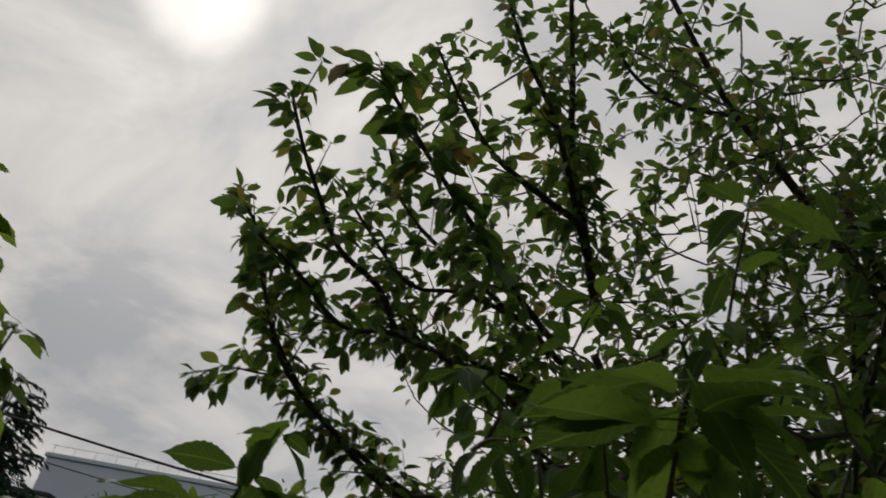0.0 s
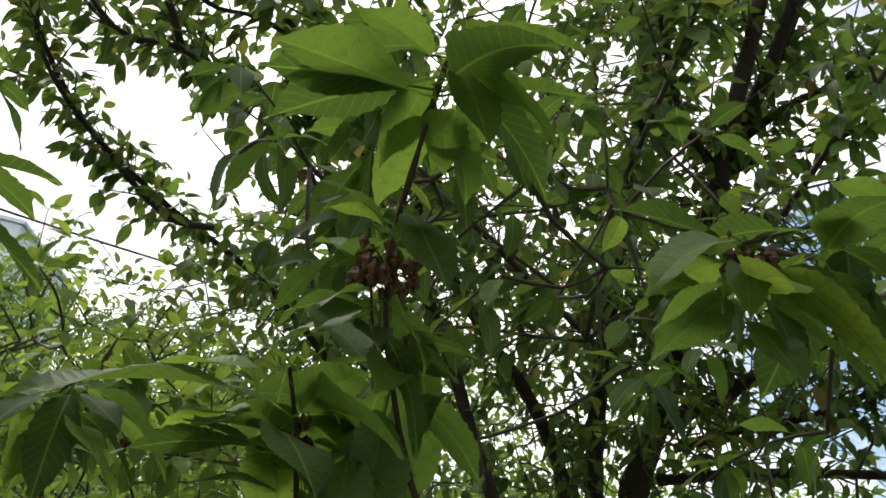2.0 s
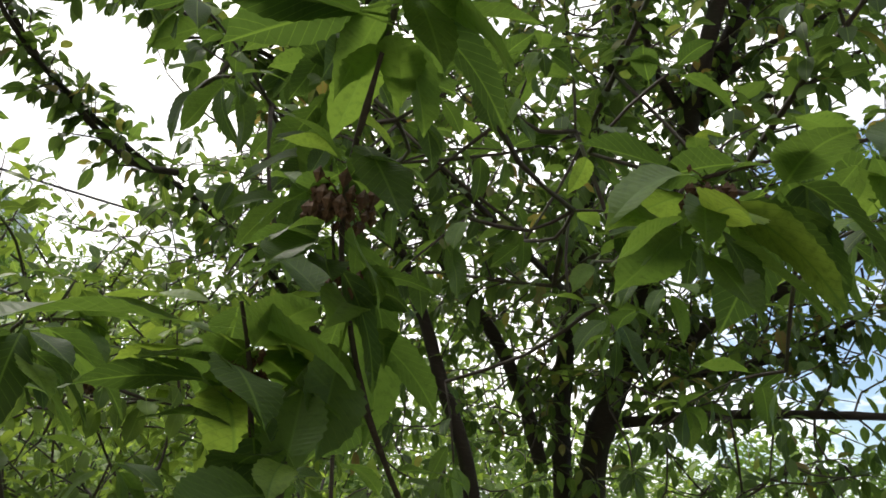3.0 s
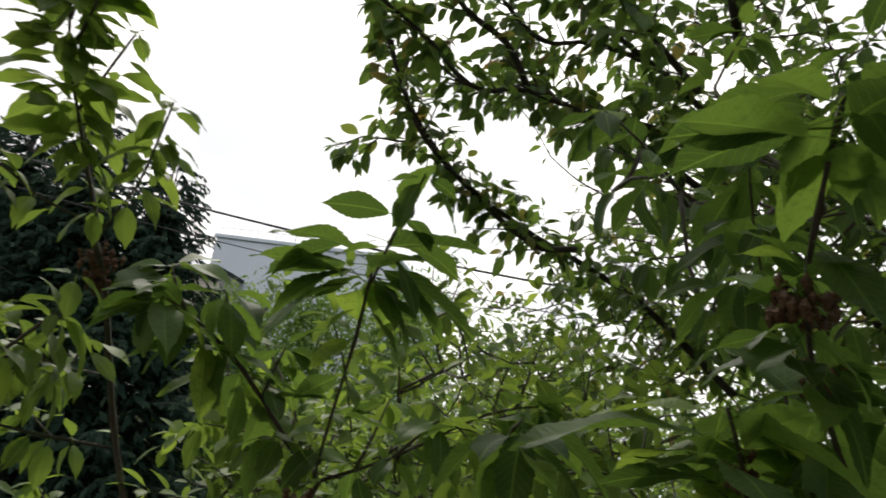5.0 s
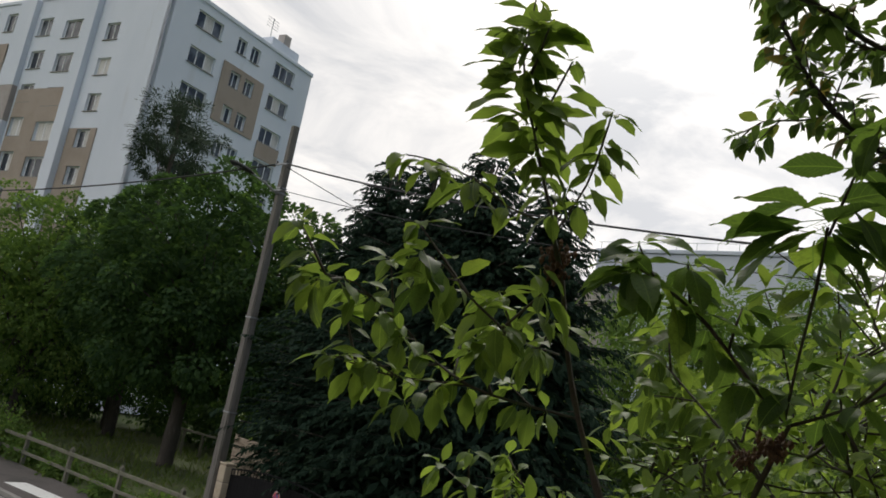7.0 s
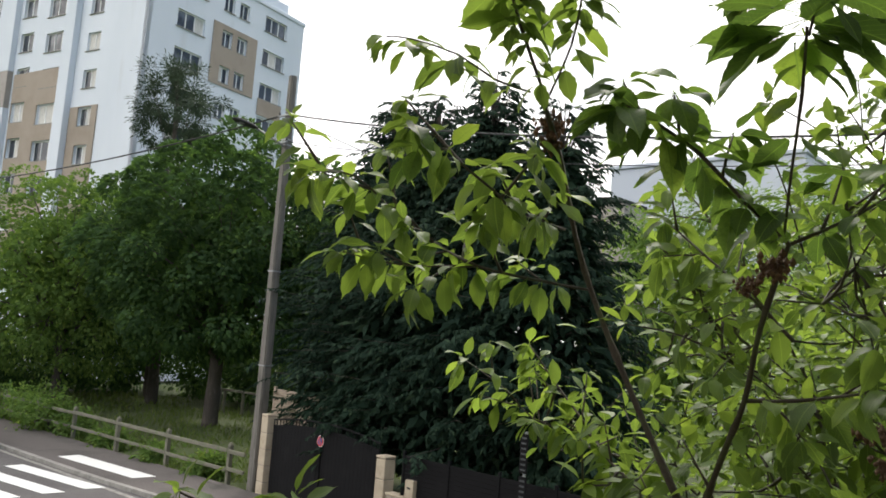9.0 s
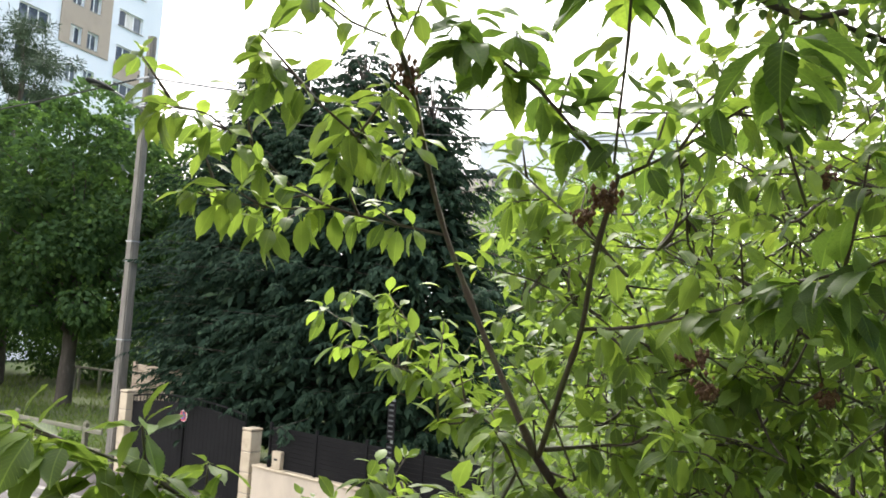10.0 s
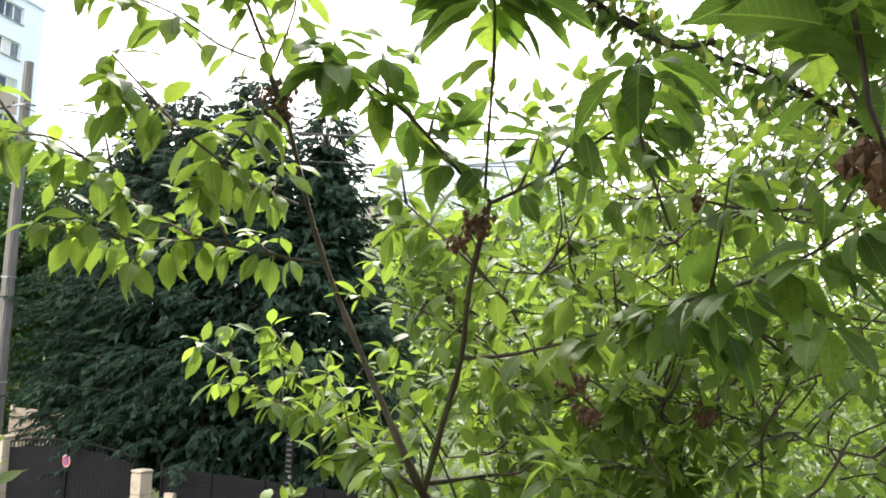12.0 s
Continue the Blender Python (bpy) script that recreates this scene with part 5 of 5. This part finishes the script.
for place in ((0.43, 4.13, 5.97), (0.11, 3.51, 6.63), (0.27, 3.01, 7.26), (0.12, 4.20, 5.81)):
    main_tree.fill(place, 0.85, 20, 0.082)
for place in ((1.30, 3.70, 4.95), (1.85, 3.55, 4.75), (2.15, 3.40, 5.05), (2.40, 3.25, 4.70)):
    main_tree.fill(place, 0.7, 20, 0.09)
for place, count, size in (((-0.06, 2.30, 5.92), 8, 0.12), ((-0.13, 2.17, 5.94), 9, 0.125), ((-0.20, 2.06, 5.97), 8, 0.12), ((-0.27, 1.96, 6.01), 8, 0.12), ((-0.36, 1.87, 6.09), 8, 0.11), ((-0.43, 1.79, 6.16), 7, 0.10), ((-0.69, 2.47, 5.83), 7, 0.11), ((-0.80, 2.39, 5.89), 9, 0.12), ((0.92, 1.85, 5.58), 9, 0.11), ((0.92, 1.72, 5.72), 9, 0.11), ((0.93, 2.05, 5.38), 8, 0.10)):
    main_tree.tuft(place, (-0.1, -0.2, 1), count, size, 0.75)
for place, count in (((0.50, 1.75, 5.12), 8), ((0.20, 1.70, 5.00), 7), ((0.78, 2.05, 5.05), 8), ((0.95, 1.60, 5.05), 6)):
    main_tree.fill(place, 0.38, count, 0.098, 0.26, 0.6)
main_tree.finish(WINDOW)

young_tree = Tree("young forked cherry tree with fresh green leaves and withered blossom", 4, (-0.45, 2.75, -0.14))
young_tree.bare, young_tree.slim = 0.0145, 0.62
young_tree.sag, young_tree.reach = 0.8, 0.24
young_tree.foliage = FRESH_LEAF
young_tree.size, young_tree.gap, young_tree.side = 0.092, 0.025, 0.11
young_tree.limb([(-0.45, 2.75, -0.2), (-0.5, 2.65, 1.6), (-0.64, 2.53, 3.22)], 0.05, 0.03, "trunk", 10)
grow(young_tree, 0.03, 0.017, (-0.64, 2.53, 3.22), (-0.70, 2.26, 3.48), (-0.81, 2.05, 3.75))
grow(young_tree, 0.016, 0.011, (-0.81, 2.05, 3.75), (-0.93, 2.07, 3.94), (-1.04, 2.07, 4.14), (-1.15, 2.05, 4.38), (-1.16, 1.95, 4.56), (-1.08, 1.74, 4.71), (-1.03, 1.58, 4.80))
grow(young_tree, 0.015, 0.008, (-0.80, 2.05, 3.75), (-0.66, 1.87, 3.97), (-0.56, 1.73, 4.11), (-0.47, 1.56, 4.26), (-0.38, 1.44, 4.41))
grow(young_tree, 0.005, 0.0045, (-0.38, 1.41, 4.41), (-0.35, 1.35, 4.52), (-0.31, 1.27, 4.63), (-0.28, 1.19, 4.71))
grow(young_tree, 0.0042, 0.0026, (-0.28, 1.20, 4.70), (-0.22, 1.09, 4.77), (-0.18, 1.02, 4.80))
grow(young_tree, 0.007, 0.003, (-0.38, 1.44, 4.41), (-0.44, 1.38, 4.48), (-0.50, 1.32, 4.56), (-0.56, 1.28, 4.61), (-0.60, 1.21, 4.64))
grow(young_tree, 0.007, 0.003, (-0.39, 1.46, 4.41), (-0.28, 1.50, 4.47), (-0.14, 1.54, 4.57), (-0.06, 1.58, 4.60))
grow(young_tree, 0.009, 0.004, (-0.56, 1.73, 4.11), (-0.46, 1.78, 4.12), (-0.23, 1.69, 4.17), (-0.11, 1.56, 4.21))
grow(young_tree, 0.007, 0.003, (-0.11, 1.56, 4.21), (0.02, 1.44, 4.23), (0.14, 1.34, 4.26), (0.24, 1.27, 4.31))
grow(young_tree, 0.008, 0.004, (-1.13, 2.00, 4.37), (-1.19, 1.78, 4.38), (-1.27, 1.66, 4.40), (-1.45, 1.68, 4.47), (-1.47, 1.58, 4.53), (-1.48, 1.49, 4.56), (-1.45, 1.35, 4.60), (-1.48, 1.20, 4.60))
grow(young_tree, 0.006, 0.003, (-1.27, 1.66, 4.40), (-1.37, 1.57, 4.39), (-1.45, 1.49, 4.39), (-1.53, 1.40, 4.41))
grow(young_tree, 0.006, 0.003, (-1.18, 1.94, 4.54), (-1.09, 1.57, 4.53), (-1.02, 1.39, 4.54), (-1.03, 1.28, 4.58), (-1.03, 1.19, 4.62), (-1.03, 1.11, 4.63))
grow(young_tree, 0.01, 0.004, (-0.81, 2.05, 3.75), (-1.17, 2.27, 3.85), (-1.34, 2.41, 3.93), (-1.52, 2.48, 4.06), (-1.64, 2.46, 4.20))
grow(young_tree, 0.006, 0.003, (-1.32, 2.37, 3.92), (-1.53, 2.36, 3.94), (-1.64, 2.34, 4.03), (-1.80, 2.28, 4.13))
grow(young_tree, 0.007, 0.004, (-1.05, 1.62, 4.82), (-1.03, 1.49, 4.93), (-1.02, 1.41, 5.01), (-1.01, 1.33, 5.09), (-1.00, 1.27, 5.21))
grow(young_tree, 0.005, 0.003, (-1.05, 1.62, 4.82), (-0.92, 1.52, 4.91), (-0.84, 1.43, 4.98), (-0.81, 1.40, 5.04))
grow(young_tree, 0.005, 0.003, (-1.08, 1.59, 4.84), (-1.12, 1.49, 4.85), (-1.16, 1.39, 4.89), (-1.21, 1.27, 4.90), (-1.25, 1.23, 4.90))
grow(young_tree, 0.01, 0.004, (-1.02, 1.59, 3.38), (-1.06, 1.36, 3.54), (-1.12, 1.21, 3.64), (-1.12, 1.09, 3.72), (-1.14, 1.00, 3.78), (-1.17, 0.90, 3.83), (-1.20, 0.80, 3.87))
grow(young_tree, 0.008, 0.004, (-0.79, 2.23, 3.50), (-0.87, 2.12, 3.64), (-0.89, 2.06, 3.73), (-0.92, 2.01, 3.81))
grow(young_tree, 0.01, 0.004, (-0.79, 2.06, 3.77), (-0.63, 2.34, 3.78), (-0.41, 2.51, 3.79), (-0.19, 2.75, 3.77))
grow(young_tree, 0.014, 0.006, (0.06, 2.94, 3.56), (-0.10, 2.84, 3.62), (-0.33, 2.73, 3.78), (-0.50, 2.50, 4.01), (-0.64, 2.36, 4.09))
grow(young_tree, 0.008, 0.004, (0.05, 2.78, 3.88), (-0.06, 2.67, 3.95), (-0.19, 2.56, 3.99), (-0.34, 2.43, 4.01))
grow(young_tree, 0.008, 0.004, (-0.09, 2.81, 3.48), (-0.33, 2.69, 3.56), (-0.51, 2.57, 3.64), (-0.69, 2.52, 3.67))
grow(young_tree, 0.01, 0.005, (-1.17, 2.33, 3.29), (-1.26, 2.20, 3.43), (-1.31, 2.08, 3.57), (-1.32, 1.96, 3.62))
grow(young_tree, 0.008, 0.004, (0.18, 2.45, 4.54), (0.01, 2.34, 4.53), (-0.13, 2.22, 4.55), (-0.29, 2.10, 4.53))
grow(young_tree, 0.006, 0.003, (-0.99, 2.54, 4.29), (-1.02, 2.50, 4.47), (-1.05, 2.47, 4.61))
grow(young_tree, 0.006, 0.003, (-0.57, 2.67, 4.46), (-0.59, 2.64, 4.61), (-0.60, 2.61, 4.72))
grow(young_tree, 0.008, 0.004, (-0.52, 1.92, 4.25), (-0.68, 1.97, 4.39), (-0.82, 2.01, 4.50), (-0.93, 2.07, 4.58))
for place, count, size, sag in (((-0.29, 1.19, 4.76), 12, 0.15, 0.02),
    ((-0.29, 1.21, 4.73), 6, 0.14, 0.4),
    ((-0.22, 1.09, 4.77), 2, 0.085, 0.5),
    ((-0.18, 1.02, 4.80), 2, 0.06, 0.5),
    ((-1.00, 1.28, 5.20), 9, 0.115, 0.3),
    ((-1.01, 1.30, 5.15), 10, 0.125, 0.35),
    ((-1.01, 1.33, 5.09), 10, 0.125, 0.4),
    ((-1.02, 1.37, 5.04), 8, 0.125, 0.45),
    ((-1.01, 1.42, 4.99), 6, 0.12, 0.5),
    ((-1.03, 1.49, 4.93), 2, 0.1, 0.6),
    ((-0.84, 1.43, 4.98), 7, 0.1, 0.8),
    ((-0.81, 1.40, 5.04), 4, 0.09, 0.5),
    ((-0.88, 1.48, 4.94), 5, 0.09, 0.8),
    ((-1.16, 1.39, 4.89), 6, 0.11, 0.8),
    ((-1.21, 1.27, 4.90), 6, 0.11, 0.7),
    ((-1.09, 1.64, 4.73), 3, 0.1, 0.8),
    ((-0.13, 1.53, 4.57), 8, 0.115, 0.6),
    ((-0.60, 1.21, 4.64), 7, 0.12, 0.6),
    ((-0.56, 1.28, 4.61), 6, 0.12, 0.7),
    ((-0.50, 1.32, 4.56), 4, 0.11, 0.6),
    ((-1.12, 1.02, 3.78), 9, 0.11, 0.75),
    ((-1.16, 0.92, 3.82), 11, 0.12, 0.7),
    ((-1.10, 1.08, 3.75), 9, 0.1, 0.75),
    ((-1.21, 0.82, 3.86), 9, 0.125, 0.6),
    ((-0.04, 1.50, 4.22), 8, 0.12, 0.55),
    ((0.08, 1.39, 4.25), 8, 0.12, 0.6),
    ((0.20, 1.30, 4.29), 8, 0.11, 0.5),
    ((-0.11, 1.58, 4.21), 8, 0.1, 0.5),
    ((-0.23, 1.69, 4.17), 6, 0.09, 0.4)):
    young_tree.tuft(place, (0.1, -0.1, 1), count, size * 0.94, sag)
for place in ((-0.40, 2.83, 3.96), (-0.00, 2.98, 4.19), (-0.65, 2.73, 3.62), (-0.02, 2.85, 3.67), (-1.18, 2.48, 3.40), (-0.70, 2.96, 4.34), (-0.28, 3.12, 4.55), (-0.77, 2.90, 4.42), (-0.15, 3.34, 4.46), (0.13, 2.88, 3.91)):
    young_tree.fill(place, 0.68, 33, 0.082, 0.34, 0.1)
for place, size in (((-0.41, 1.45, 4.38), 0.04), ((-0.47, 1.49, 4.35), 0.03), ((-1.07, 1.67, 4.78), 0.05), ((-1.08, 1.70, 4.74), 0.04), ((-0.35, 1.92, 4.07), 0.045), ((-0.34, 2.02, 3.99), 0.04), ((-0.12, 2.47, 3.97), 0.04), ((-0.11, 2.23, 4.55), 0.04)):
    young_tree.cluster(place, size)
young_tree.finish(WINDOW)

front_tree = Tree("cherry shoots with large drooping leaves close to the window", 5, (0.35, 1.0, -0.14))
front_tree.bare, front_tree.slim = 0, 0.9
front_tree.sag, front_tree.reach = 0.7, 0.24
front_tree.size, front_tree.gap, front_tree.side = 0.11, 0.038, 0
front_tree.limb([(0.35, 1.0, -0.2), (0.36, 1.0, 2.0), (0.3, 0.95, 4.1)], 0.0121, 0.004, "trunk", 8)
grow(front_tree, 0.0038, 0.0028, (0.37, 1.00, 4.41), (0.30, 0.95, 4.50), (0.26, 0.92, 4.58), (0.24, 0.90, 4.63), (0.23, 0.88, 4.69), (0.23, 0.85, 4.74), (0.23, 0.82, 4.78), (0.23, 0.78, 4.82))
grow(front_tree, 0.0032, 0.0022, (0.24, 0.97, 4.38), (0.21, 0.92, 4.44), (0.19, 0.88, 4.51), (0.17, 0.86, 4.56))
grow(front_tree, 0.003, 0.002, (0.77, 0.82, 4.87), (0.64, 0.83, 4.81), (0.53, 0.82, 4.75))
grow(front_tree, 0.0036, 0.0024, (0.36, 1.20, 4.20), (0.30, 1.28, 4.60), (0.24, 1.32, 4.88), (0.21, 1.28, 5.06))
grow(front_tree, 0.0032, 0.0022, (-0.02, 1.30, 4.32), (-0.04, 1.20, 4.42), (-0.05, 1.15, 4.51), (-0.03, 1.12, 4.54))
grow(front_tree, 0.0032, 0.0022, (0.34, 0.89, 4.26), (0.25, 0.84, 4.31), (0.23, 0.80, 4.39), (0.22, 0.77, 4.45))
for place, count, size, sag in (((0.23, 0.78, 4.83), 10, 0.13, 0.25),
    ((0.23, 0.80, 4.80), 4, 0.11, 0.6),
    ((0.23, 0.88, 4.70), 9, 0.058, 0.1),
    ((0.23, 0.89, 4.65), 8, 0.10, 0.6),
    ((0.26, 0.91, 4.60), 9, 0.11, 0.65),
    ((0.17, 0.86, 4.56), 9, 0.14, 0.25),
    ((0.18, 0.87, 4.53), 7, 0.11, 0.35),
    ((0.20, 0.90, 4.48), 5, 0.085, 0.4),
    ((0.53, 0.82, 4.75), 13, 0.115, 0.6),
    ((0.61, 0.83, 4.79), 9, 0.11, 0.6),
    ((0.71, 0.83, 4.84), 6, 0.10, 0.5),
    ((0.21, 1.28, 5.06), 8, 0.115, 0.55),
    ((0.22, 1.30, 4.98), 7, 0.11, 0.7),
    ((0.25, 1.31, 4.88), 7, 0.11, 0.7),
    ((0.27, 1.30, 4.78), 7, 0.10, 0.7),
    ((-0.03, 1.12, 4.54), 9, 0.105, 0.6),
    ((0.22, 0.77, 4.45), 10, 0.105, 0.45),
    ((0.24, 0.80, 4.39), 4, 0.085, 0.5)):
    front_tree.tuft(place, (0.1, 0.1, 1), count, size, sag)
for place, size in (((0.23, 0.89, 4.67), 0.035), ((0.26, 0.91, 4.61), 0.03), ((0.19, 0.88, 4.51), 0.02), ((0.54, 0.82, 4.74), 0.03), ((0.25, 0.84, 4.31), 0.045)):
    front_tree.cluster(place, size)
front_tree.finish(WINDOW)
